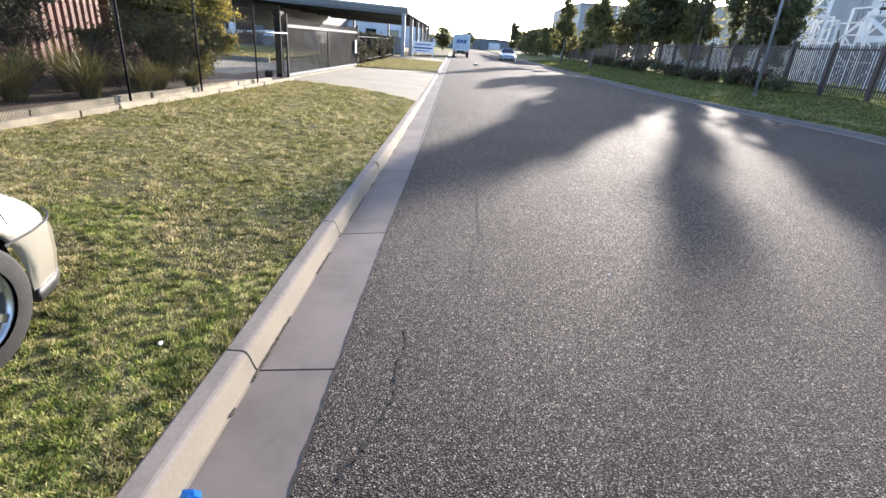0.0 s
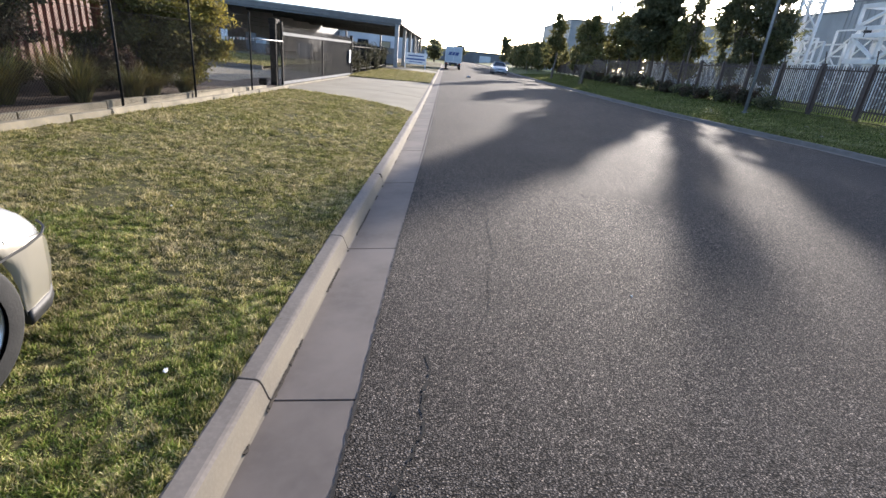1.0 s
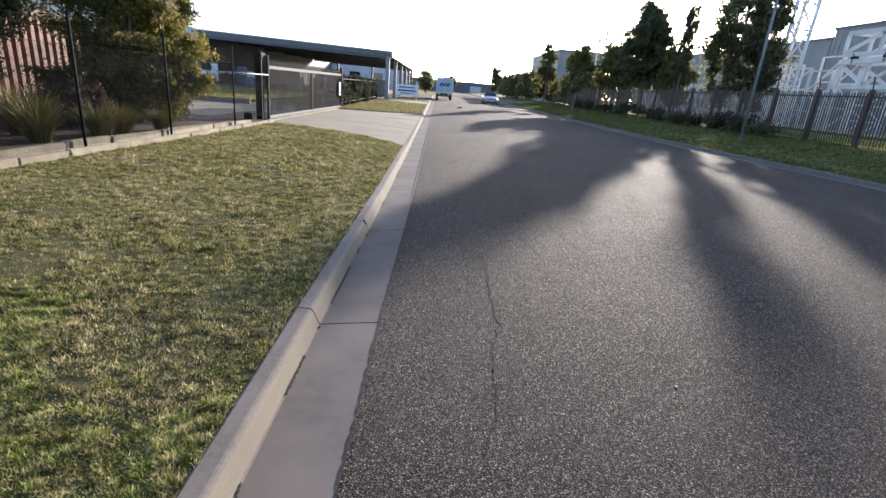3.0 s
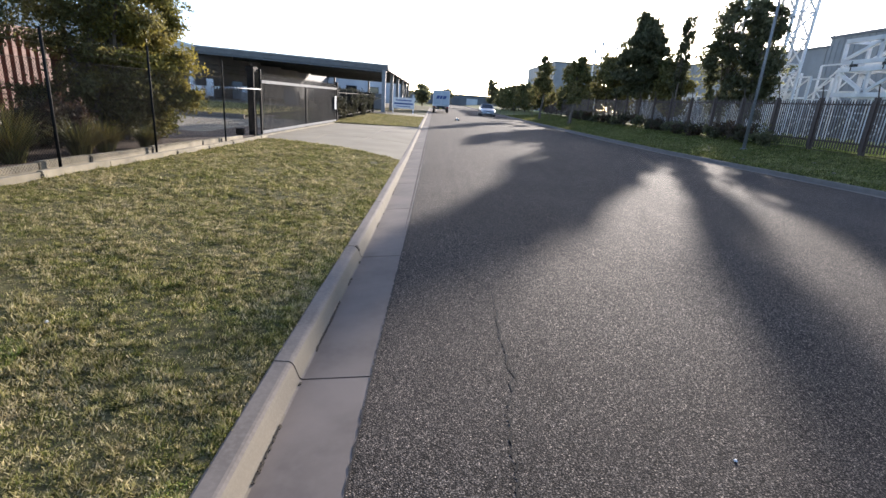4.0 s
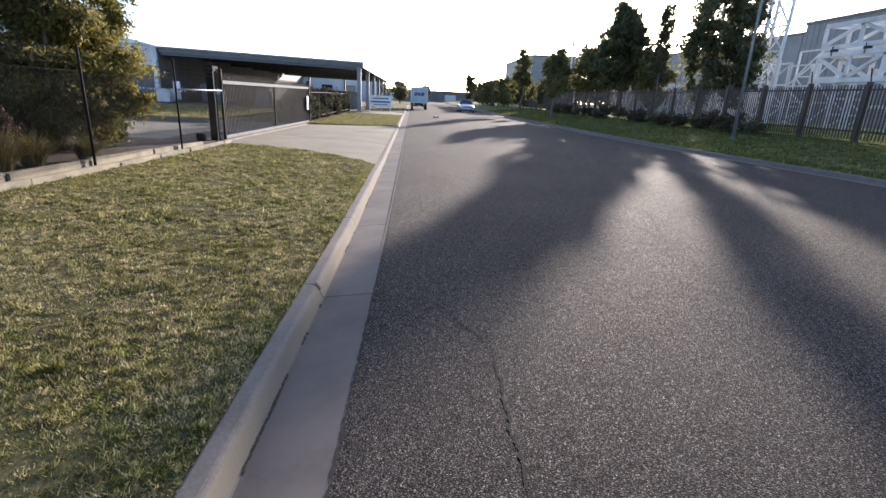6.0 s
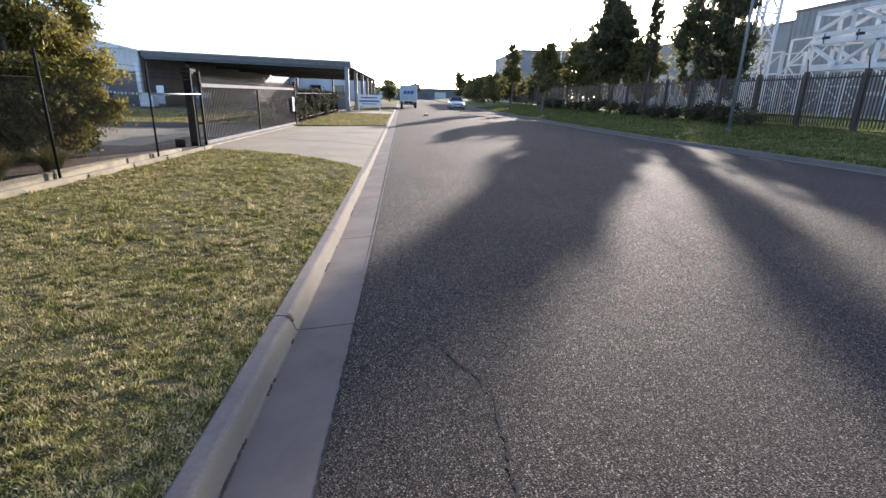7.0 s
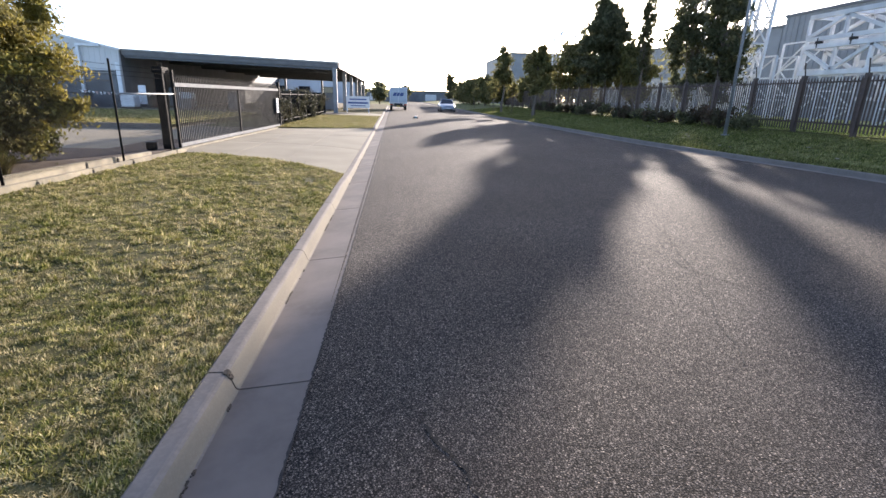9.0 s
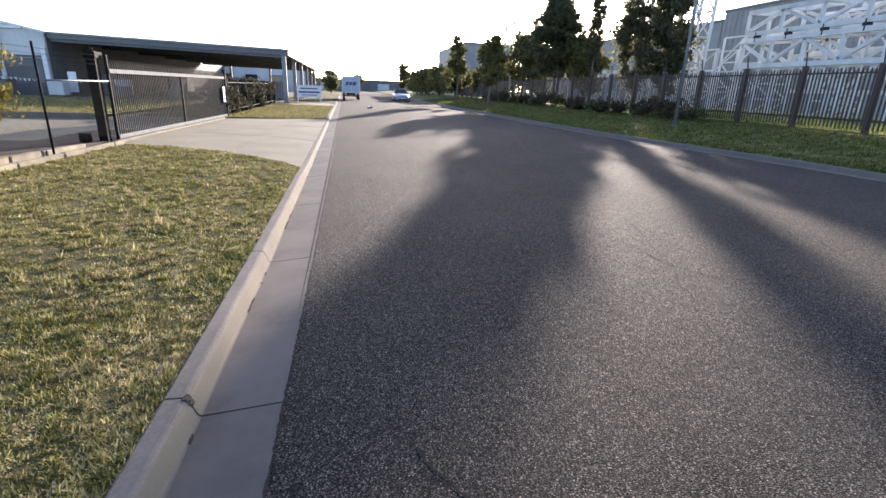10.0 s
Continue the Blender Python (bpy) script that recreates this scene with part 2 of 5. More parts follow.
M_WHITE = mat("white_paint", (0.78, 0.79, 0.79), (0.68, 0.69, 0.70), scale=3, rough=0.45)
M_TRUSS = mat("white_primed_steel", (0.74, 0.75, 0.75), (0.60, 0.61, 0.62), scale=1.2, rough=0.5, per="object", per_amount=0.1)
M_INK = mat("blue_sign_ink", (0.05, 0.10, 0.28), rough=0.5)
M_RUBBER = mat("tyre_rubber", (0.010, 0.010, 0.010), (0.018, 0.0175, 0.017), scale=12, rough=0.85, bump=0.2)
M_ALLOY = mat("alloy_rim", (0.55, 0.56, 0.57), rough=0.3, metal=0.9)
M_GOLD = mat("champagne_car_paint", (0.40, 0.37, 0.31), (0.38, 0.35, 0.29), scale=2, rough=0.32, metal=0.35, coat=0.9)
M_SILVER = mat("grey_car_paint", (0.33, 0.36, 0.38), (0.31, 0.34, 0.36), scale=2, rough=0.3, metal=0.4, coat=0.9)
M_GLASS = mat("dark_car_glass", (0.02, 0.025, 0.03), rough=0.06, spec=0.7)
M_LENS = mat("lamp_lens", (0.72, 0.73, 0.72), rough=0.25, spec=0.8, coat=1.0)
M_RED = mat("red_lamp_lens", (0.35, 0.02, 0.02), rough=0.15)
M_PLASTIC = mat("black_plastic", (0.025, 0.025, 0.027), rough=0.6)
M_BUGGY = mat("metallic_blue_shell", (0.01, 0.30, 0.62), (0.02, 0.38, 0.72), scale=8, rough=0.18, metal=0.45, coat=1.0)
M_BUGGY_DARK = mat("dark_blue_graphic", (0.01, 0.06, 0.20), rough=0.25, coat=1.0)
M_FOIL = mat("crumpled_blue_foil", (0.02, 0.16, 0.50), (0.05, 0.28, 0.65), scale=30, rough=0.25, metal=0.5)
M_TRUCKBOX = mat("pale_blue_box_body", (0.50, 0.58, 0.63), (0.44, 0.52, 0.58), scale=1, rough=0.5)
M_YELLOW = mat("yellow_panel", (0.6, 0.42, 0.05), rough=0.6)


# ---- mesh tools ----
def box(bm, x0, x1, y0, y1, z0, z1):
    v = [bm.verts.new((x, y, z)) for z in (z0, z1) for y in (y0, y1) for x in (x0, x1)]
    for f in ((0, 2, 3, 1), (4, 5, 7, 6), (0, 1, 5, 4), (2, 6, 7, 3), (0, 4, 6, 2), (1, 3, 7, 5)):
        bm.faces.new([v[i] for i in f])
    return bm


def beam(bm, p, q, w, h=None, up=(0, 0, 1)):
    """A straight bar of w by h from p to q."""
    p, q = Vector(p), Vector(q)
    d = (q - p).normalized()
    side = d.cross(Vector(up))
    side = (side if side.length > 1e-4 else d.cross(Vector((0, 1, 0)))).normalized()
    top = side.cross(d)
    h = h or w
    v = [bm.verts.new(e + side * a * w / 2 + top * b * h / 2) for e in (p, q) for a, b in ((-1, -1), (1, -1), (1, 1), (-1, 1))]
    for f in ((3, 2, 1, 0), (4, 5, 6, 7), (0, 1, 5, 4), (1, 2, 6, 5), (2, 3, 7, 6), (3, 0, 4, 7)):
        bm.faces.new([v[i] for i in f])
    return bm


def tube(bm, p, q, r0, r1=None, n=8, caps=True):
    p, q = Vector(p), Vector(q)
    d = (q - p).normalized()
    a = d.orthogonal().normalized()
    b = d.cross(a)
    r1 = r0 if r1 is None else r1
    rings = [[bm.verts.new(e + (a * math.cos(2 * math.pi * i / n) + b * math.sin(2 * math.pi * i / n)) * r) for i in range(n)] for e, r in ((p, r0), (q, r1))]
    for i in range(n):
        f = bm.faces.new((rings[0][i], rings[0][(i + 1) % n], rings[1][(i + 1) % n], rings[1][i]))
        f.smooth = True
    if caps:
        bm.faces.new(rings[0][::-1])
        bm.faces.new(rings[1])
    return bm


def lathe(bm, profile, axis_at, n=24):
    """Turns (radius, x) pairs about the x axis through axis_at."""
    c = Vector(axis_at)
    rings = [[bm.verts.new(c + Vector((x, r * math.cos(2 * math.pi * i / n), r * math.sin(2 * math.pi * i / n)))) for i in range(n)] for r, x in profile]
    for a, b in zip(rings, rings[1:]):
        for i in range(n):
            bm.faces.new((a[i], a[(i + 1) % n], b[(i + 1) % n], b[i])).smooth = True
    return bm


def loft(bm, rows, smooth=True, close=False):
    """Skins rows of points of equal length."""
    vs = [[bm.verts.new(p) for p in row] for row in rows]
    for a, b in zip(vs, vs[1:]):
        k = len(a)
        for i in range(k if close else k - 1):
            bm.faces.new((a[i], a[(i + 1) % k], b[(i + 1) % k], b[i])).smooth = smooth
    return vs


def mesh_of(name, bm, material, bevel=0.0):
    if bevel:
        bmesh.ops.bevel(bm, geom=list(bm.edges), offset=bevel, segments=2, affect="EDGES", clamp_overlap=True)
    bmesh.ops.recalc_face_normals(bm, faces=list(bm.faces))
    data = bpy.data.meshes.new(name)
    bm.to_mesh(data)
    bm.free()
    data.materials.append(material)
    return data


def part(name, bm, material, parent, label="", bevel=0.0):
    ob = new(name, mesh_of(name, bm, material, bevel))
    ob.parent = parent
    if label:
        ob["label"] = label
    return ob


def thing(name, at, label, category, group="", kind=""):
    ob = new(name)
    ob.empty_display_size = 0.2
    ob.matrix_basis = at if isinstance(at, Matrix) else Matrix.Translation(at)
    return tagged(ob, label, category, group, kind)


def solid(name, bm, material, label="", category="", group="", kind="", at=None, bevel=0.0):
    ob = new(name, mesh_of(name, bm, material, bevel))
    if at is not None:
        ob.matrix_basis = at if isinstance(at, Matrix) else Matrix.Translation(at)
    return tagged(ob, label, category, group, kind)


def fast_mesh(name, verts, faces_n, material):
    """A mesh of loose faces: verts is an array of (count * faces_n, 3)."""
    verts = np.asarray(verts, dtype=np.float32).reshape(-1, 3)
    k = len(verts) // faces_n
    data = bpy.data.meshes.new(name)
    data.vertices.add(len(verts))
    data.vertices.foreach_set("co", verts.ravel())
    data.loops.add(len(verts))
    data.loops.foreach_set("vertex_index", np.arange(len(verts), dtype=np.int32))
    data.polygons.add(k)
    data.polygons.foreach_set("loop_start", np.arange(0, len(verts), faces_n, dtype=np.int32))
    data.update(calc_edges=True)
    data.materials.append(material)
    return data


def lerp_table(v, table):
    return float(np.interp(v, [a for a, b in table], [b for a, b in table]))


# ---- the ground, road and verges ----
RIGHT_KERB = [(-60, 13.2), (8, 13.1), (16, 12.6), (24, 11.4), (32, 10.9), (55, 10.4), (220, 10.2)]


def kerb_x(y):
    return lerp_table(y, RIGHT_KERB)


FENCE_LEVEL = [(-15, 0.23), (7, 0.205), (10, 0.155), (12, 0.11), (19.5, 0.005), (24, 0.02), (31, 0.08), (110, 0.12)]


def lawn_z(x, y):
    """The verge: level with the kerb, and falling with the fence line towards the driveway."""
    u = np.clip((-x - 0.6) / 4.8, 0, 1)
    return 0.075 + u * (np.interp(y, [a for a, b in FENCE_LEVEL], [b for a, b in FENCE_LEVEL]) - 0.075)


def kerb_shift(y):
    """The kerb line's slight bow away from straight."""
    return lerp_table(y, [(4.5, 0.0), (6.6, 0.02), (9.5, 0.05), (16, 0.07), (60, 0.06)])


def bank_z(x, y):
    k = kerb_x(y) + 0.15
    return 0.13 + (0.72 - 0.13) * min(1.0, max(0.0, (x - k) / (17.0 - k))) ** 0.85


def ground_sheet():
    ys = [-400, -60] + list(range(-20, 121, 5)) + [150, 220, 400, 1500]
    bm = bmesh.new()
    rows = []
    for y in ys:
        k = kerb_x(y)
        xs = [(-1500, 0.0), (-70, 0.0), (-5.75, -0.02), (-5.6, -0.12), (-0.3, -0.12), (k + 0.1, -0.12), (k + 0.14, bank_z(k + 0.15, y) - 0.03)]
        xs += [(k + 0.15 + (17 - k - 0.15) * u, bank_z(k + 0.15 + (17 - k - 0.15) * u, y)) for u in (0.15, 0.35, 0.6, 0.8, 1.0)] + [(70, 0.74), (1500, 0.5)]
        rows.append([(x, y, z) for x, z in xs])
    loft(bm, rows, smooth=False)
    return solid("ground", bm, M_BANK, "grassy ground with a bank rising from the road", "ground", kind="structure")


ground_sheet()

bm = bmesh.new()
rows = []
for y in [-60, -20] + list(range(-10, 60, 2)) + list(range(60, 221, 10)):
    k = kerb_x(y) - 0.3
    rows.append([(k * u, y, 0.10 * math.sin(math.pi * u)) for u in (0, 0.1, 0.25, 0.4, 0.5, 0.6, 0.75, 0.9, 1)])
loft(bm, rows)
road = solid("road", bm, M_ASPHALT, "worn grey chip-seal asphalt road with cracks", "road", kind="structure")


def crack(points, width, seed):
    """A wandering crack lying in the asphalt, as a narrow ragged strip."""
    rng = random.Random(seed)
    bm = bmesh.new()
    pts = []
    for (x0, y0), (x1, y1) in zip(points, points[1:]):
        n = max(2, int(math.hypot(x1 - x0, y1 - y0) / 0.022))
        for i in range(n):
            u = i / n
            pts.append((x0 + (x1 - x0) * u, y0 + (y1 - y0) * u))
    off = 0.0
    rows = []
    for x, y in pts:
        off = off * 0.9 + rng.uniform(-0.012, 0.012)
        w = 1.7 * width * (rng.uniform(0.3, 1.5) if rng.random() < 0.7 else 0.12)
        z = 0.10 * math.sin(math.pi * min(1, max(0, x / (kerb_x(y) - 0.3)))) + 0.004
        rows.append([(x + off - w / 2, y, z), (x + off + w / 2, y + rng.uniform(-0.01, 0.01), z)])
    loft(bm, rows, smooth=False)
    ob = part("crack", bm, M_CRACK, road)
    return ob


crack([(0.13, 1.60), (0.23, 1.84), (0.26, 2.00), (0.33, 2.23), (0.35, 2.42), (0.38, 2.64), (0.37, 2.92)], 0.011, 1)
crack([(0.66, 3.19), (0.71, 3.40), (0.80, 3.9), (0.83, 4.28)], 0.007, 2)
crack([(0.83, 4.28), (0.90, 4.73), (0.92, 5.06), (0.90, 5.48), (0.91, 5.93), (0.86, 6.25), (0.63, 6.74), (0.54, 6.92)], 0.01, 3)
crack([(2.85, 7.03), (2.99, 7.34), (3.11, 7.72), (3.62, 8.94), (4.12, 10.57)], 0.008, 4)
crack([(4.57, 7.81), (4.35, 8.06), (4.04, 8.21), (3.71, 8.44), (3.56, 8.94), (3.46, 10.03)], 0.009, 5)
crack([(5.81, 9.03), (6.05, 10.51), (6.23, 11.80), (6.48, 13.66)], 0.012, 6)

# ---- left kerb and gutter, cast in lengths with joints ----
JOINTS = [-12.5, -10, -7.5, -5.0, -2.5, 0.0, 2.447, 4.575, 7.083, 9.574, 12.08, 14.58]
JOINTS += [14.58 + 2.5 * i for i in range(1, 35)]


def kerb_height(y):
    return lerp_table(y, [(14.0, 0.078), (15.6, 0.03), (31.6, 0.03), (33.0, 0.078), (46.5, 0.078), (47.5, 0.03), (53, 0.03), (54, 0.078)])


kerb = thing("kerb", (0, 0, 0), "pale concrete kerb with a rounded lit edge", "kerb", kind="structure")
gutter = thing("gutter", (0, 0, 0), "smooth grey concrete gutter slabs beside the kerb", "gutter", kind="structure")
for y0, y1 in zip(JOINTS, JOINTS[1:]):
    g = 0.008
    bm = bmesh.new()
    rows = []
    steps = 6
    for i in range(steps + 1):
        y = y0 + g + (y1 - y0 - 2 * g) * i / steps
        h = kerb_height(y)
        n0 = -0.505
        rows.append([(-0.615, y, -0.12), (-0.612, y, h - 0.006), (-0.60, y, h), (n0 - 0.015, y, h), (n0, y, h - 0.004), (n0 + 0.014, y, h - 0.014), (n0 + 0.025, y, h - 0.032), (-0.452, y, -0.028), (-0.442, y, -0.040), (-0.43, y, -0.044), (-0.43, y, -0.12)])
    vs = loft(bm, rows, smooth=False)
    bm.faces.new(vs[0]), bm.faces.new(vs[-1][::-1])
    for v in bm.verts:
        v.co.x += kerb_shift(v.co.y)
    for face in bm.faces:
        if abs(face.calc_center_median().x - kerb_shift(face.calc_center_median().y) + 0.466) < 0.03 and len(face.verts) == 4:
            face.material_index = 1
    section = part("kerb_section", bm, M_CONCRETE, kerb)
    section.data.materials.append(M_WORN)
    bm = box(bmesh.new(), -0.43, 0.0, y0 + g, y1 - g, -0.12, 0.004)
    for v in bm.verts:
        if v.co.x < -0.2 and v.co.z > -0.1:
            v.co.z = -0.044
    for v in bm.verts:
        v.co.x += kerb_shift(v.co.y)
    part("gutter_slab", bm, M_GUTTER, gutter)
bm = bmesh.new()
rng = random.Random(5)
for y0 in JOINTS:
    box(bm, -0.61 + kerb_shift(y0), -0.001 + kerb_shift(y0), y0 - 0.0085, y0 + 0.0085, -0.11, -0.062)
for i in range(46):
    y = rng.uniform(1.0, 24)
    run = rng.choice((0.02, 0.05, 0.12, 0.3)) * rng.uniform(0.6, 1.4)
    k = max(2, int(run / 0.009))
    for j in range(k):
        s = rng.uniform(0.004, 0.011)
        x, yy = -0.436 + kerb_shift(y) + rng.uniform(0, 0.010), y + run * j / k
        beam(bm, (x, yy, -0.041), (x + rng.uniform(-0.003, 0.003), yy + s * rng.uniform(1, 3), -0.041), s)
tagged(solid("gutter_dirt", bm, M_DIRT), "dark dirt in the joints and along the kerb foot", "dirt", kind="stuff")
bm = bmesh.new()
rows = []
rng = random.Random(8)
y = -5.0
while y < 60:
    w = rng.uniform(0.002, 0.011)
    e = kerb_shift(y)
    rows.append([(e - rng.uniform(0.0, 0.012), y, 0.0072), (e + w, y, 0.0085 + w * 0.09)])
    y += 0.03 if y < 16 else 0.3
loft(bm, rows, smooth=False)
tagged(solid("road_edge_dirt", bm, M_SEAM), "dark ragged seam between gutter and asphalt", "dirt", kind="stuff")

bm = bmesh.new()
rng = random.Random(3)
for i in range(14):
    u = 0.6 * i / 13
    x, z = -0.48 + 0.055 * u, 0.077 - 0.10 * u ** 1.5
    s = (0.013 + 0.012 * rng.random()) * (1 - 0.5 * u)
    box(bm, x - s * 0.5, x + s * 0.5, 7.083 + rng.uniform(-0.004, 0.02) - s, 7.083 + rng.uniform(-0.004, 0.02) + s, z - 0.006, z + 0.003 + 0.002 * rng.random())
part("broken_corner", bm, M_DIRT, kerb, "dark broken corner at a kerb joint")

# right kerb
bm = bmesh.new()
rows = []
for y in range(-20, 221, 3):
    k = kerb_x(y)
    rows.append([(k - 0.32, y, -0.05), (k - 0.32, y, 0.006), (k - 0.02, y, 0.0), (k, y, 0.02), (k + 0.03, y, 0.12), (k + 0.06, y, 0.135), (k + 0.15, y, 0.135), (k + 0.15, y, -0.1)])
loft(bm, rows, smooth=False)
solid("kerb_far_side", bm, M_CONCRETE, "weathered concrete kerb along the grass bank", "kerb", kind="structure")


# ---- left verge lawns, driveway ----
def near_lawn_end(x):
    return lerp_table(-x, [(0.41, 15.0), (0.92, 15.77), (1.57, 16.62), (2.63, 17.71), (4.13, 18.84), (5.6, 19.4)])


def far_lawn_start(x):
    return lerp_table(-x, [(0.4, 31.4), (2.7, 30.75), (5.6, 30.4)])


def lawn(name, start, end, y_steps, label):
    bm = bmesh.new()
    xs = [-0.545 - (5.42 - 0.545) * i / 16 for i in range(17)]
    rows = []
    for x in xs:
        a, b = start(x), end(x)
        rows.append([(x, a + (b - a) * j / y_steps, lawn_z(x, a + (b - a) * j / y_steps) - 0.012 + 0.02 * noise.noise((x * 1.3, (a + (b - a) * j / y_steps) * 1.3, 0)) * (1 if x < -0.9 else 0)) for j in range(y_steps + 1)])
    loft(bm, rows)
    return solid(name, bm, M_LAWN, label, "lawn", kind="structure")


lawn("verge_near", lambda x: -15.0, near_lawn_end, 120, "patchy mown grass verge, green and dry straw")
lawn("verge_far", far_lawn_start, lambda x: 47.5, 40, "mown grass verge beyond the driveway")
lawn("verge_farthest", lambda x: 53.5, lambda x: 110.0, 40, "far mown grass verge along the kerb")


def blades(name, area, count, length, seed, label, z_at, keep=None, width=0.004, material=M_BLADE):
    """Short mown grass, each blade one bent sliver."""
    rng = np.random.default_rng(seed)
    x = rng.uniform(area[0], area[1], count)
    y = area[2] + (area[3] - area[2]) * rng.uniform(0, 1, count) ** area[4]
    if keep is not None:
        ok = keep(x, y)
        x, y = x[ok], y[ok]
    bare = np.array([noise.noise((a * 1.7, b * 1.7, 11.0)) + 0.5 * noise.noise((a * 5, b * 5, 5.0)) for a, b in zip(x, y)])
    ok = bare + rng.uniform(-0.12, 0.12, len(x)) > -0.9
    x, y = x[ok], y[ok]
    n = len(x)
    tuft = np.array([0.8 * noise.noise((a * 2.2, b * 2.2, 3.0)) + 1.1 * noise.noise((a * 13, b * 13, 7.0)) for a, b in zip(x[::1], y[::1])])
    size = length * np.clip(0.85 + 1.0 * tuft + rng.uniform(-0.3, 0.35, n), 0.15, 1.9)
    ang, lean = rng.uniform(0, 2 * np.pi, n), rng.uniform(0.3, 2.2, n)
    base = np.stack([x, y, z_at(x, y) - 0.012], 1)
    side = np.stack([np.cos(ang), np.sin(ang), np.zeros(n)], 1) * (width * rng.uniform(0.6, 1.5, n))[:, None]
    tip = base + np.stack([-np.sin(ang) * lean, np.cos(ang) * lean, np.ones(n)], 1) / np.sqrt(1 + lean ** 2)[:, None] * size[:, None]
    verts = np.stack([base - side, base + side, tip], 1)
    ob = new(name, fast_mesh(name, verts, 3, material))
    return tagged(ob, label, "grass", kind="stuff")


def near_keep(x, y):
    end = np.interp(-x, [0.41, 0.92, 1.57, 2.63, 4.13, 5.6], [15.0, 15.77, 16.62, 17.71, 18.84, 19.4])
    return y < end - 0.02


blades("grass_blades", (-5.43, -0.62, 0.6, 20.2, 1.6), 1000000, 0.027, 11, "short mown grass with dry straw blades", lawn_z, near_keep, width=0.0038)
blades("grass_blades_edge", (-0.74, -0.54, 0.8, 15.2, 1.2), 26000, 0.034, 12, "ragged grass edge along the kerb", lawn_z, lambda x, y: x < -0.61 + np.interp(y, [4.5, 6.6, 9.5, 16], [0, 0.02, 0.05, 0.07]), width=0.0042)
blades("grass_blades_far", (-5.43, -0.58, 30.4, 47.4, 1.3), 40000, 0.06, 13, "short mown grass beyond the driveway", lawn_z, lambda x, y: y > np.interp(-x, [0.4, 2.7, 5.6], [31.4, 30.75, 30.4]), width=0.012)
blades("grass_blades_behind", (-5.43, -0.62, -6.0, 0.7, 1.0), 160000, 0.042, 17, "short mown grass round the parked car", lawn_z, width=0.005)



def tuft_keep(x, y):
    clump = np.array([noise.noise((a * 6.5, b * 6.5, 21.0)) + 0.5 * noise.noise((a * 1.5, b * 1.5, 2.0)) for a, b in zip(x, y)])
    return near_keep(x, y) & (clump > 0.16)


blades("grass_tufts", (-5.43, -0.62, 4.0, 20.2, 1.25), 420000, 0.042, 14, "coarse paler tufts in the mown grass", lawn_z, tuft_keep, width=0.0046)
blades("grass_tufts", (-5.43, -0.62, 8.5, 20.2, 1.0), 150000, 0.062, 16, "taller straw tufts in the mown grass", lawn_z, tuft_keep, width=0.008)
blades("lush_grass_blades", (-3.6, -0.64, 0.9, 4.6, 1.3), 190000, 0.029, 15, "greener lush grass growing near the kerb", lawn_z, lambda x, y: np.sin(x * 2.1 + 0.7) * np.sin(y * 1.7 + 0.4) + 0.35 * np.sin(x * 5.3 + y * 3.1) + (3.4 - y) * 0.35 > 0.1, width=0.0040, material=M_LUSH)

blades("grass_blades_yard", (-30.0, -9.5, 28.0, 44.4, 1.2), 90000, 0.13, 19, "uneven grass of the yard strip", lambda x, y: 0.22 + 0 * x, width=0.016)

M_BANKBLADE = grass_material("bank_grass_blades", (0.17, 0.19, 0.05), (0.32, 0.29, 0.12), (0.10, 0.125, 0.03), scale=0.6, dry_from=0.5)


def bank_level(x, y):
    k = np.interp(y, [a for a, b in RIGHT_KERB], [b for a, b in RIGHT_KERB]) + 0.15
    return 0.13 + 0.59 * np.clip((x - k) / (17.0 - k), 0, 1) ** 0.85


blades("grass_blades_bank", (10.6, 16.95, 8.0, 75.0, 1.5), 330000, 0.085, 20, "green grass on the bank below the fence", bank_level, lambda x, y: x > np.interp(y, [a for a, b in RIGHT_KERB], [b for a, b in RIGHT_KERB]) + 0.16, width=0.010, material=M_BANKBLADE)
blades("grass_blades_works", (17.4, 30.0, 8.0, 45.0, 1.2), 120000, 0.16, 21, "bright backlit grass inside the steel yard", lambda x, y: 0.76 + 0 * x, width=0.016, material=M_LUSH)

# driveway slabs, between the two verges, cut by saw joints
drive = thing("driveway", (0, 0, 0), "pale concrete driveway apron before the gate", "driveway", kind="structure")
cols = [(-0.545, -2.25), (-2.262, -3.95), (-3.962, -5.6), (-5.612, -9.0)]
for (xa, xb) in cols:
    for u0, u1 in ((0.0, 0.33), (0.334, 0.66), (0.664, 1.0)):
        bm = bmesh.new()
        rows = []
        for i in range(7):
            x = xa + (xb - xa) * i / 6
            a, b = near_lawn_end(x) - 0.03 if x > -5.605 else 23.0, far_lawn_start(max(x, -5.6)) + 0.03
            z = lerp_table(-x, [(0.55, 0.03), (1.6, 0.04), (5.6, 0.015), (9, 0.04)])
            rows.append([(x, a + (b - a) * (u0 + (u1 - u0) * j / 6), z) for j in range(7)])
        top = loft(bm, rows, smooth=False)
        ex = bmesh.ops.extrude_face_region(bm, geom=list(bm.faces))
        for v in ex["geom"]:
            if isinstance(v, bmesh.types.BMVert):
                v.co.z -= 0.15
        part("slab", bm, M_DRIVE, drive)
bm = bmesh.new()
loft(bm, [[(x, y, z) for y in (47.4, 53.6)] for x, z in ((-0.55, 0.032), (-1.6, 0.08), (-5.6, 0.14), (-5.74, 0.14))], smooth=False)
solid("far_driveway", bm, M_DRIVE, "pale concrete crossover farther along", "driveway", kind="structure")

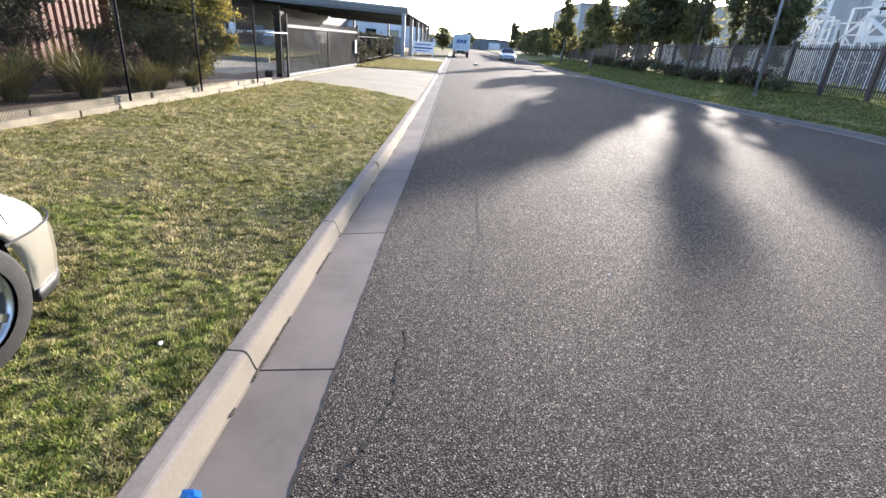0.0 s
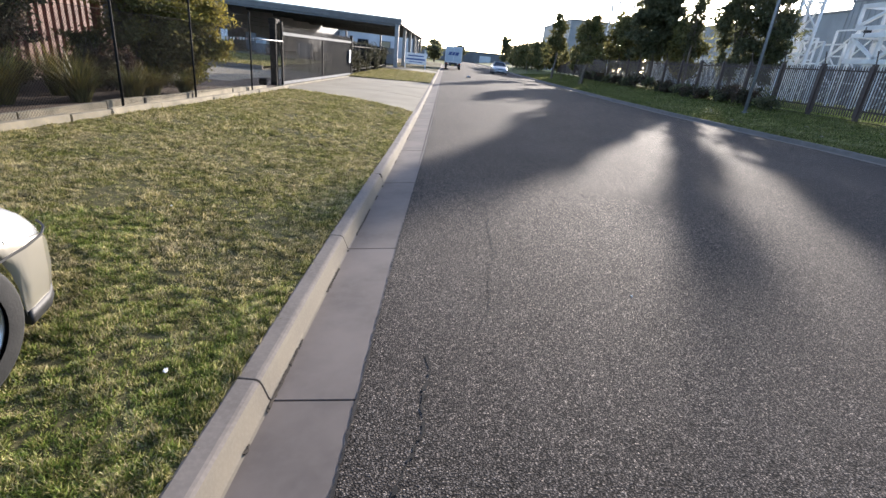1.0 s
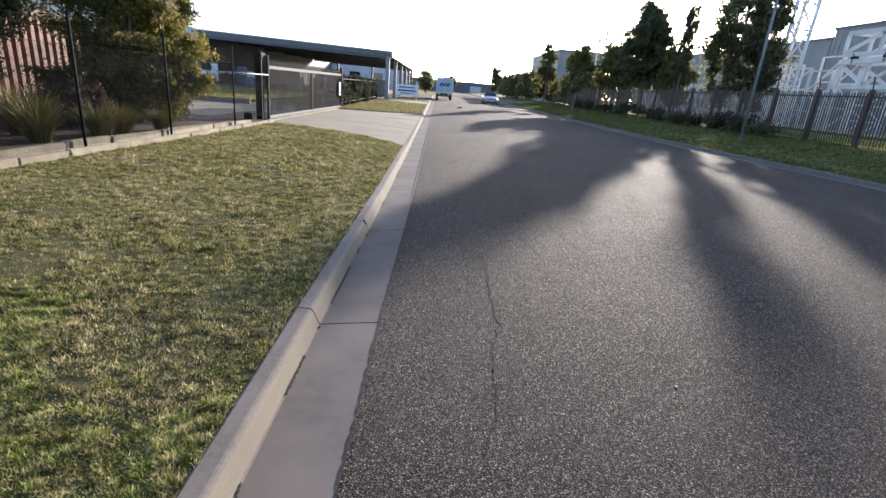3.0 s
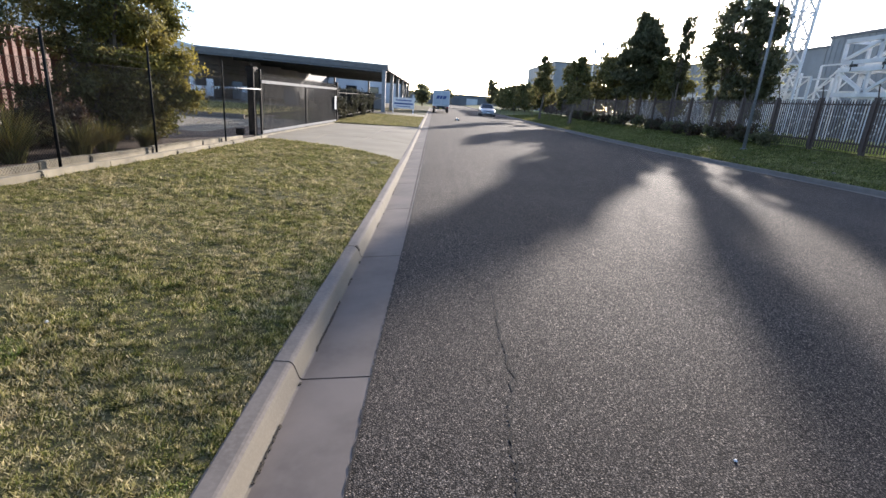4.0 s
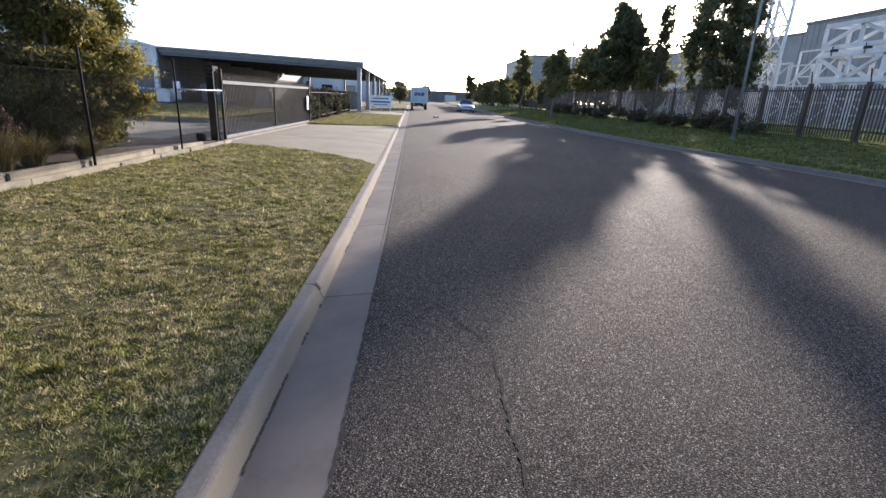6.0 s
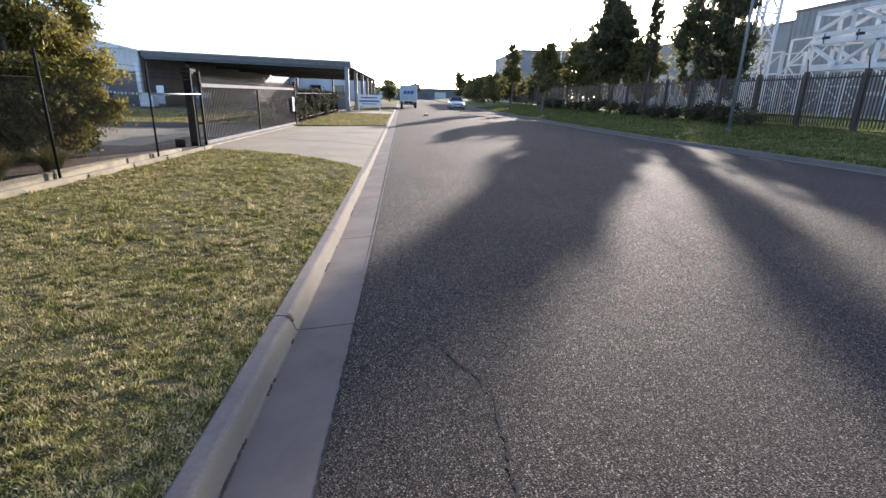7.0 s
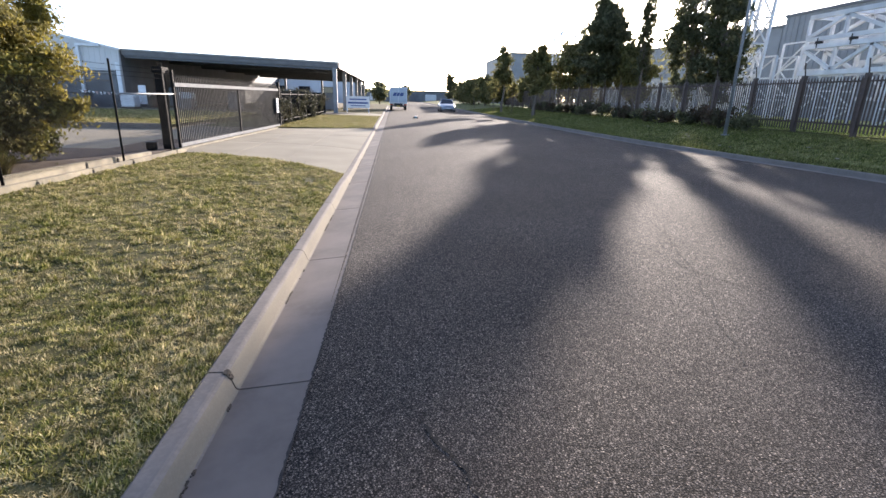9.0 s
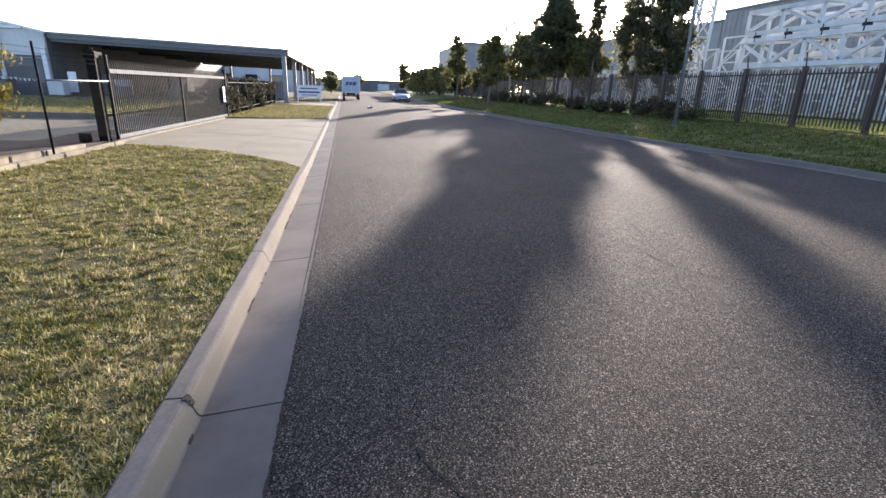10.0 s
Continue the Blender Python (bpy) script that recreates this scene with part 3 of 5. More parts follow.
# yard behind the fence
bm = bmesh.new()
loft(bm, [[(x, y, z) for y, z in ((-15, 0.175), (10, 0.175), (14, 0.13), (17.5, 0.06), (19.5, 0.05))] for x in (-5.85, -12.0)], smooth=False)
loft(bm, [[(x, y, z) for y, z in ((19.5, 0.05), (23.0, 0.05))] for x in (-5.92, -7.6)], smooth=False)
solid("garden_bed", bm, M_SOIL, "bare brown garden soil behind the fence", "soil", kind="structure")
bm = bmesh.new()
loft(bm, [[(x, y, 0.045) for y in (19.5, 23.0)] for x in (-7.6, -60.0)], smooth=False)
loft(bm, [[(x, y, 0.045) for y in (23.0, 33.5)] for x in (-9.0, -60.0)], smooth=False)
loft(bm, [[(x, y, 0.18) for y in (44.4, 120)] for x in (-5.75, -60.0)], smooth=False)
solid("yard_paving", bm, M_DRIVE, "concrete yard paving behind the gate", "paving", kind="structure")
bm = bmesh.new()
loft(bm, [[(x, y, 0.22) for y in (28.0, 44.5)] for x in (-9.4, -60.0)], smooth=False)
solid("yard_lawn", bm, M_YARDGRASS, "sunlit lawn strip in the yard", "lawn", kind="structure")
bm = box(bmesh.new(), -60, -9.3, 27.8, 27.98, 0.0, 0.27)
solid("yard_kerb", bm, M_CONCRETE, "low concrete kerb in front of the yard lawn", "kerb", kind="structure")
bm = bmesh.new()
loft(bm, [[(x, y, 0.76) for y in (-20, 120)] for x in (17.3, 40.0)], smooth=False)
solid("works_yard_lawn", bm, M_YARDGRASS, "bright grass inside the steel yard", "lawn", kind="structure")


# ---- chain-link fence with sleepers, on the left ----
FX = -5.66
POSTS = [-5.0, -2.0, 1.0, 4.0, 6.95, 9.92, 12.785, 16.472]


def fence_post():
    post = thing("fence_post", (FX, POSTS[0], 0.16), "black painted steel fence post with barbed wire", "fence post", "chain-link fence posts")
    bm = tube(bmesh.new(), (0, 0, -0.1), (0, 0, 2.14), 0.024, n=10)
    part("post_tube", bm, M_BLACK, post)
    bm = tube(bmesh.new(), (0, 0, 2.14), (0, 0, 2.165), 0.028, 0.012, n=10)
    part("cap", bm, M_BLACK, post)
    return post


post = fence_post()
for y in POSTS[1:]:
    copy_thing(post, Matrix.Translation((FX, y, 0.16)))


def chain_link(y0, y1, z0, z1, pitch=0.058, r=0.0021):
    """Woven wire: two sets of slanting wires within the panel."""
    bm = bmesh.new()
    hgt = z1 - z0
    k = 0
    s = y0 - hgt
    while s < y1:
        for sign in (1, -1):
            a0, a1 = s, s + hgt
            lo, hi = max(a0, y0), min(a1, y1)
            if hi - lo > 0.01:
                za, zb = z0 + (lo - a0), z0 + (hi - a0)
                if sign < 0:
                    za, zb = z1 - (za - z0), z1 - (zb - z0)
                tube(bm, (sign * 0.002, lo, za), (sign * 0.002, hi, zb), r, n=3, caps=False)
        s += pitch
    return bm


for y0, y1 in zip(POSTS[2:], POSTS[3:] + [19.6]):
    panel = thing("chain_link_panel", (FX, 0, 0), "grey chain-link wire mesh between fence posts", "fence", "chain-link panels")
    part("mesh_wire", chain_link(y0 + 0.02, y1 - 0.02, 0.25, 1.86 if y1 < 18 else 1.59), M_WIRE, panel)
    bm = tube(bmesh.new(), (0, y0, 1.86 if y1 < 18 else 1.59), (0, y1, 1.86 if y1 < 18 else 1.59), 0.004 if y1 < 18 else 0.02, n=6)
    part("top_rail", bm, M_WIRE if y1 < 18 else M_GALV, panel)
    for z in (1.98, 2.09, 2.20):
        bm = tube(bmesh.new(), (0, y0, z), (0, y1, z), 0.003, n=4)
        for i in range(int((y1 - y0) / 0.12)):
            y = y0 + 0.12 * i
            beam(bm, (-0.012, y - 0.01, z - 0.012), (0.012, y + 0.01, z + 0.012), 0.003)
        part("barbed_wire", bm, M_WIRE, panel)


def sleepers(x, y0, y1, rise, seed, lengths):
    rng = random.Random(seed)
    row = thing("sleeper_edging", (x, 0, 0), "cream concrete sleepers edging the lawn with dark joints", "edging", "sleeper rows", kind="structure")
    y = y0
    while y < y1:
        n = min(rng.choice(lengths), y1 - y)
        z = lerp_table(y + n / 2, FENCE_LEVEL) + rise(y + n / 2) + rng.uniform(-0.012, 0.012)
        fall = lerp_table(y + n, FENCE_LEVEL) + rise(y + n) - lerp_table(y, FENCE_LEVEL) - rise(y)
        bm = box(bmesh.new(), -0.045, 0.045 + rng.uniform(0, 0.012), y + 0.012, y + n - 0.012, z - 0.24, z)
        for v in bm.verts:
            v.co.z += fall * ((v.co.y - y) / n - 0.5) + rng.uniform(-0.004, 0.004)
            v.co.y += rng.uniform(-0.012, 0.012)
        part("sleeper", bm, M_SLEEPER, row, bevel=0.008)
        bm = box(bmesh.new(), -0.035, 0.060, y + n - 0.03, y + n + 0.03, z - 0.2, z - 0.03 + min(0, fall / 2))
        if rng.random() < 0.6:
            part("bracket", bm, M_BLACK, row, "dark steel joint bracket")
        else:
            bm.free()
        y += n


sleepers(-5.47, -6.0, 19.45, lambda y: 0.105, 3, [1.0, 1.6, 2.4])
sleepers(-5.80, -6.0, 18.05, lambda y: lerp_table(y, [(6, 0.14), (10, 0.17), (14, 0.18), (18, 0.13)]), 4, [1.2, 2.0, 2.4])

# ---- sliding palisade gate ----
G0, G1 = Vector((-5.80, 20.0, 0.03)), Vector((-5.32, 31.15, 0.03))
gate = thing("sliding_gate", (0, 0, 0), "black steel palisade sliding gate, closed, with pale rails", "gate")
gl = (G1 - G0)


def on_gate(u, z, off=0.0):
    p = G0 + gl * u
    return (p.x + off, p.y, p.z + z)


for u, h in ((0.0, 2.22), (0.485, 1.92), (0.985, 2.0)):
    part("gate_upright", beam(bmesh.new(), on_gate(u, 0.02), on_gate(u, h), 0.07, 0.07), M_BLACK, gate)
part("top_rail", beam(bmesh.new(), on_gate(0, 1.82, 0.03), on_gate(1, 1.82, 0.03), 0.05, 0.11), M_RAIL, gate, "pale grey top rail")
part("bottom_rail", beam(bmesh.new(), on_gate(0, 0.10, 0.02), on_gate(1, 0.10, 0.02), 0.06, 0.10), M_RAIL, gate, "pale grey bottom rail")
bm = bmesh.new()
box(bm, -0.0125, 0.0125, -0.0125, 0.0125, 0.12, 2.03)
tube(bm, (0, 0, 2.03), (0, 0, 2.12), 0.015, 0.002, n=4)
picket_mesh = mesh_of("picket", bm, M_PICKET)
n_pickets = 90
for i in range(n_pickets):
    ob = new("picket", picket_mesh)
    ob.parent = gate
    ob.matrix_basis = Matrix.Translation(on_gate((i + 0.5) / n_pickets, 0, -0.01))
bm = beam(bmesh.new(), (-5.80, 19.9, 0.025), (-5.25, 31.6, 0.025), 0.22, 0.06)
solid("gate_track", bm, M_SLEEPER, "pale concrete strip carrying the gate track", "gate track", kind="structure")
sp = thing("gate_notice", (0, 0, 0), "small white notice plate on the gate post", "notice")
part("plate", box(bmesh.new(), -5.25, -5.235, 30.5, 30.95, 0.75, 1.45), M_WHITE, sp)
for i in range(4):
    part("writing_bar", box(bmesh.new(), -5.235, -5.231, 30.56, 30.88, 1.32 - 0.14 * i, 1.36 - 0.14 * i), M_INK, sp)
gp = thing("gate_post", (-6.0, 19.7, 0.04), "thick black steel gate post with guide rollers", "gate post", "gate posts")
part("post_tube", box(bmesh.new(), -0.11, 0.11, -0.11, 0.11, -0.05, 2.11), M_BLACK, gp, bevel=0.01)
part("roller_box", box(bmesh.new(), -0.14, 0.14, -0.16, 0.30, 2.10, 2.27), M_BLACK, gp, bevel=0.015)
for k in range(4):
    part("spike", tube(bmesh.new(), (0, -0.1 + 0.1 * k, 2.27), (0, -0.1 + 0.1 * k, 2.41), 0.015, 0.003, n=6), M_BLACK, gp)
gp2 = thing("gate_post", (-5.30, 31.3, 0.04), "thick black steel gate post", "gate post", "gate posts")
part("post_tube", box(bmesh.new(), -0.07, 0.07, -0.07, 0.07, -0.05, 2.14), M_BLACK, gp2, bevel=0.01)
part("cap", box(bmesh.new(), -0.085, 0.085, -0.085, 0.085, 2.14, 2.17), M_BLACK, gp2)
mb = thing("gate_motor_box", (-6.3, 19.3, 0.045), "small black gate motor box on the paving", "motor box")
part("housing", box(bmesh.new(), -0.12, 0.12, -0.10, 0.10, 0, 0.21), M_BLACK, mb, bevel=0.025)
part("cover_lid", box(bmesh.new(), -0.13, 0.13, -0.11, 0.11, 0.21, 0.24), M_PLASTIC, mb, bevel=0.01)

# fence beyond the gate
ff = thing("far_palisade_fence", (0, 0, 0), "dark steel fence with shrubs growing through it", "fence")
for i in range(8):
    y = 31.6 + i * 2.45
    part("post", beam(bmesh.new(), (-5.25, y, 0.15), (-5.25, y, 1.85), 0.06), M_BLACK, ff)
for z in (0.35, 1.65):
    part("rail", beam(bmesh.new(), (-5.25, 31.5, z), (-5.25, 48.9, z), 0.04), M_BLACK, ff)
bar_mesh = mesh_of("bar", tube(bmesh.new(), (0, 0, 0.2), (0, 0, 1.8), 0.011, n=5), M_BLACK)
for i in range(130):
    ob = new("bar", bar_mesh)
    ob.parent = ff
    ob.matrix_basis = Matrix.Translation((-5.25, 31.7 + i * 0.132, 0))

# ---- canopy and buildings on the left ----
CX, CY, CH = -4.5, 50.0, 4.15
canopy = thing("canopy", (CX, CY, 0.15), "large dark flat-roofed steel canopy on grey columns", "canopy")


def slope_box(x0, x1, y0, y1, z0, z1):
    """A box whose top and bottom rise to the left with the canopy's roof."""
    bm = box(bmesh.new(), x0, x1, y0, y1, z0, z1)
    for v in bm.verts:
        v.co.z += -v.co.x * 0.026
    return bm


part("roof_deck", slope_box(-17.1, 0.25, 0.1, 44, CH - 0.18, CH - 0.05), M_ROOF, canopy)
part("front_fascia", slope_box(-17.1, 0.35, -0.15, 0.10, CH - 0.40, CH + 0.05), M_FASCIA, canopy)
part("side_fascia", slope_box(0.25, 0.40, 0.10, 44, CH - 0.40, CH + 0.05), M_FASCIA, canopy)
part("front_gutter", slope_box(-17.1, 0.42, -0.29, -0.151, CH - 0.06, CH + 0.08), M_RAIL, canopy)
for i in range(6):
    y = 0.1 + i * 8.6
    part("column", box(bmesh.new(), -0.17, 0.17, y - 0.17, y + 0.17, 0, CH - 0.2), M_COLUMN, canopy)
    part("base_plate", box(bmesh.new(), -0.28, 0.28, y - 0.28, y + 0.28, 0, 0.03), M_GALV, canopy)
    part("rafter", slope_box(-17, 0.2, y - 0.12, y + 0.12, CH - 0.60, CH - 0.19), M_ROOF, canopy)
for i in range(7):
    x = -1.5 - i * 2.4
    part("purlin", slope_box(x - 0.05, x + 0.05, 0.2, 43.8, CH - 0.34, CH - 0.19), M_ROOF, canopy)
for x in (-0.9, -7.0, -13.0):
    part("back_column", box(bmesh.new(), x - 0.15, x + 0.15, 43.6, 43.9, 0, CH - 0.2), M_COLUMN, canopy)

ob = thing("warehouse", (-21.7, 49.6, 0.15), "pale blue-grey clad warehouse with dark openings", "warehouse")
bm = bmesh.new()
loft(bm, [[(0, y, 0), (0, y, 4.6), (-14, y, 7.6), (-28, y, 4.6), (-28, y, 0)] for y in (0, 0.25)], smooth=False, close=True)
vs = list(bm.verts)
bm.faces.new(vs[0:5][::-1]), bm.faces.new(vs[5:10])
part("front_wall", bm, M_WALLBLUE, ob)
for i in range(66):
    x = -0.2 - i * 0.42
    h = 4.55 + (7.5 - 4.55) * (1 - abs(x + 14) / 14)
    part("cladding_rib", box(bmesh.new(), x - 0.03, x + 0.03, -0.025, 0.0, 3.3, h), M_WALLBLUE, ob)
part("side_wall", box(bmesh.new(), -0.25, 0.0, 0.25, 60, 0, 4.6), M_WALLDARK, ob)
bm = bmesh.new()
loft(bm, [[(0.2, y, 4.40), (-14, y, 5.70), (-28.2, y, 4.40), (-28.2, y, 4.52), (-14, y, 5.84), (0.2, y, 4.52)] for y in (0.26, 60)], smooth=False, close=True)
part("roof", bm, M_WALLWHITE, ob)
part("rake_capping", beam(bmesh.new(), (0.15, 0.1, 4.60), (-14, 0.1, 7.64), 0.5, 0.14), M_WHITE, ob)
part("rake_capping", beam(bmesh.new(), (-28.15, 0.1, 4.60), (-14, 0.1, 7.64), 0.5, 0.14), M_WHITE, ob)
for x in (0.2, -6.6, -13.4, -20.2):
    part("roller_door", box(bmesh.new(), x - 5.2, x - 0.6, -0.05, -0.01, 0.0, 2.75), M_WALLDARK, ob)
    part("door_frame", box(bmesh.new(), x - 0.55, x - 0.25, -0.10, -0.01, 0.0, 3.6), M_WHITE, ob)
    part("lintel", box(bmesh.new(), x - 5.5, x - 0.56, -0.10, -0.01, 2.78, 2.95), M_FASCIA, ob)
bm = box(bmesh.new(), -3.15, -2.9, -0.22, -0.03, 0.5, 4.75)
box(bm, -3.15, -1.3, -0.22, -0.03, 4.76, 4.95)
part("downpipe", bm, M_WHITE, ob, "white boxed downpipe")
part("wall_lamp", box(bmesh.new(), -4.2, -3.7, -0.3, -0.03, 4.4, 4.6), M_GALV, ob)

ob = thing("store_building", (-14.5, 108.5, 0.15), "white clad building seen below the canopy", "building")
part("wall", box(bmesh.new(), -30, 8, 0, 12, 0, 4.2), M_WALLWHITE, ob)
part("roof", box(bmesh.new(), -30.3, 8.3, -0.3, 12.3, 4.2, 4.45), M_FASCIA, ob)
for i in range(7):
    w = part("window", box(bmesh.new(), -26 + i * 4.5, -23.8 + i * 4.5, -0.06, -0.01, 1.4, 3.0), M_FASCIA, ob)
    part("pane", box(bmesh.new(), -25.9 + i * 4.5, -23.9 + i * 4.5, -0.09, -0.065, 1.5, 2.9), M_GLASS, w)


# ---- plants ----
def leaf_cloud(name, clumps, leaf, seed, material, stretch=2.2, droop=0.35):
    """Leaves as small bent diamonds, scattered in uneven clumps. clumps: centre, radii, count."""
    rng = np.random.default_rng(seed)
    out = []
    for c, r, k in clumps:
        arms = rng.normal(size=(7, 3)) * 0.75
        pos = np.array(c) + (arms[rng.integers(0, 7, k)] * rng.uniform(0.1, 1.0, k)[:, None] + rng.normal(size=(k, 3)) * 0.27) * np.array(r)
        u = rng.normal(size=(k, 3))
        u[:, 2] -= droop * 2
        u /= np.linalg.norm(u, axis=1)[:, None]
        w = np.cross(u, rng.normal(size=(k, 3)))
        w /= np.linalg.norm(w, axis=1)[:, None] + 1e-6
        s = leaf * rng.uniform(0.6, 1.4, k)[:, None]
        out.append(np.stack([pos - u * s * stretch / 2, pos + w * s / 2, pos + u * s * stretch / 2, pos - w * s / 2], 1))
    return fast_mesh(name, np.concatenate(out).reshape(-1, 3), 4, material)


def tree(name, at, label, clumps, leaf, seed, leaf_mat, trunk_h, trunk_r, group="", limbs=7, stems=1, second=None):
    """A tapered trunk with limbs that reach into the clumps, and a crown of loose leaves. clumps in the tree's own space."""
    rng = random.Random(seed)
    ob = thing(name, at, label, "tree" if "tree" in name else "shrub", group)
    bm = bmesh.new()
    for s in range(stems):
        x, y, z, r = (s - (stems - 1) / 2) * 0.5, rng.uniform(-0.2, 0.2) * s, -0.1, trunk_r
        path = [(x, y, z)]
        for i in range(6):
            x, y, z = x + rng.uniform(-0.12, 0.12) * (1 + trunk_h * 0.05), y + rng.uniform(-0.12, 0.12) * (1 + trunk_h * 0.05), z + trunk_h / 6
            path.append((x, y, z))
        for i in range(6):
            tube(bm, path[i], path[i + 1], r * (1 - 0.12 * i), r * (1 - 0.12 * (i + 1)), n=8, caps=False)
    part("trunk", bm, M_BARK, ob)
    picks = [clumps[i % len(clumps)] for i in range(limbs)]
    for i, (c, r, k) in enumerate(picks):
        a = Vector(path[2 + i % 4])
        e = Vector(c)
        mid = a.lerp(e, 0.5) + Vector((rng.uniform(-0.2, 0.2), rng.uniform(-0.2, 0.2), 0.25))
        bm = bmesh.new()
        tube(bm, a, mid, trunk_r * 0.4, trunk_r * 0.28, n=6, caps=False)
        tube(bm, mid, e, trunk_r * 0.28, trunk_r * 0.08, n=6)
        for j in range(4):
            t = mid.lerp(e, rng.uniform(0.2, 1))
            tube(bm, t, t + Vector((rng.uniform(-1, 1) * r[0], rng.uniform(-1, 1) * r[1], rng.uniform(-0.3, 1) * r[2])) * 0.7, trunk_r * 0.1, trunk_r * 0.03, n=4)
        part("limb", bm, M_BARK, ob)
    crown = new("crown", leaf_cloud("crown", clumps, leaf, seed, leaf_mat))
    crown.parent = ob
    if second:
        extra = new("crown", leaf_cloud("crown", second[0], leaf, seed + 50, second[1]))
        extra.parent = ob
        extra["label"] = second[2]
    return ob


def crown_clumps(seed, n, centre, spread, size, count):
    """Clumps strewn through an ellipsoid, smaller towards the rim."""
    rng = random.Random(seed)
    out = []
    for i in range(n):
        while True:
            p = Vector((rng.uniform(-1, 1), rng.uniform(-1, 1), rng.uniform(-1, 1)))
            if p.length < 1:
                break
        s = size * rng.uniform(0.55, 1.15) * (1.15 - 0.4 * p.length)
        out.append(((centre[0] + p.x * spread[0], centre[1] + p.y * spread[1], centre[2] + p.z * spread[2]), (s, s, s * rng.uniform(0.6, 0.95)), int(count * rng.uniform(0.7, 1.3))))
    return out


# bushy tree behind the chain-link fence: dark on one side, sunlight coloured into golden leaves on the other
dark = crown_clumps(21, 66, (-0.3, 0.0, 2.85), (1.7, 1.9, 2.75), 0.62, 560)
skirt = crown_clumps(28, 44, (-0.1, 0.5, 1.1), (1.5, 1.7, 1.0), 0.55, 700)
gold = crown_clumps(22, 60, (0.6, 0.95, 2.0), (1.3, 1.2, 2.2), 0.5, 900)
tree("garden_tree", (-8.2, 15.0, 0.17), "bushy gum tree, dark with a golden-green sun side, behind the chain-link fence", dark + skirt, 0.044, 23, M_LEAF, 3.4, 0.11, limbs=14, stems=3, second=(gold, M_LEAF_SUNSIDE, "golden-green foliage with sunlight put into its leaf colour"))
tree("garden_tree", (-9.5, 9.6, 0.17), "dark drooping tree over a faded red container", crown_clumps(24, 34, (0.2, 1.4, 2.9), (0.7, 2.4, 1.8), 0.55, 560), 0.05, 25, M_LEAF_DARK, 3.3, 0.09, limbs=10, stems=2)
tree("garden_tree", (-8.9, 5.4, 0.17), "dark drooping tree over a faded red container", crown_clumps(26, 24, (0, 0.0, 3.5), (1.3, 1.8, 1.1), 0.7, 400), 0.05, 27, M_LEAF_DARK, 3.3, 0.09, limbs=8)


def strap_plant(at, seed, n, length, label):
    """A tussock of long arching strap leaves."""
    rng = np.random.default_rng(seed)
    ob = thing("strap_leaf_clump", at, label, "plant", "strap-leaf clumps")
    quads = []
    for i in range(n):
        a, lean, ln = rng.uniform(0, 2 * np.pi), rng.uniform(0.15, 1.0), length * rng.uniform(0.6, 1.2)
        d, side = np.array([np.cos(a), np.sin(a), 0]), np.array([-np.sin(a), np.cos(a), 0]) * 0.011
        p0 = d * rng.uniform(0, 0.16)
        pts = [p0 + d * lean * ln * (u ** 1.7) + np.array([0, 0, ln * (u - 0.42 * lean * u ** 2.4)]) for u in (0, 0.35, 0.7, 1.0)]
        for k in range(3):
            w0, w1 = side * (1 - 0.25 * k), side * (1 - 0.25 * (k + 1)) * (1 if k < 2 else 0.15)
            quads.append([pts[k] - w0, pts[k] + w0, pts[k + 1] + w1, pts[k + 1] - w1])
    leaves = new("leaves", fast_mesh("leaves", np.array(quads), 4, M_STRAP))
    leaves.parent = ob
    return ob


for i, (x, y, ln) in enumerate(((-6.7, 10.3, 1.0), (-7.3, 9.2, 1.1), (-6.4, 11.5, 0.8), (-7.0, 8.1, 1.0), (-6.5, 12.4, 0.7), (-7.6, 11.0, 1.1), (-7.8, 7.2, 1.0), (-6.3, 13.6, 0.55), (-8.2, 12.4, 1.0), (-7.4, 6.2, 0.9))):
    strap_plant((x, y, 0.16), 40 + i, 420, ln * 0.98, "green strap-leaf tussock in bare garden soil")
sh = tree("round_shrub", (-6.75, 7.0, 0.16), "twiggy brown-grey rounded shrub by the fence", crown_clumps(31, 12, (0, 0, 0.5), (0.45, 0.5, 0.3), 0.32, 700), 0.03, 32, M_BUSH, 0.5, 0.03, limbs=8)
for i in range(7):
    tree("garden_shrub", (-5.95 - 0.25 * (i % 2), 32.6 + i * 2.3, 0.17), "grey-green shrub growing along the dark fence", crown_clumps(60 + i, 26, (0.3, 0, 0.8), (0.4, 1.5, 0.8), 0.45, 900), 0.05, 61 + i, M_SHRUB, 0.9, 0.04, "fence shrubs", limbs=4)

for i, (x, y, h) in enumerate(((-8.2, 6.2, 1.1), (-9.0, 7.8, 1.5), (-8.4, 9.4, 1.2), (-8.9, 11.2, 1.5), (-7.6, 12.6, 1.0), (-9.4, 4.2, 1.3))):
    tree("garden_shrub", (x, y, 0.16), "twiggy reddish-brown dry shrub in the garden bed", crown_clumps(130 + i, 18, (0, 0, h * 0.55), (0.6, 0.8, h * 0.42), 0.36, 330), 0.034, 131 + i, M_BUSH, h * 0.6, 0.03, "dry garden shrubs", limbs=7)

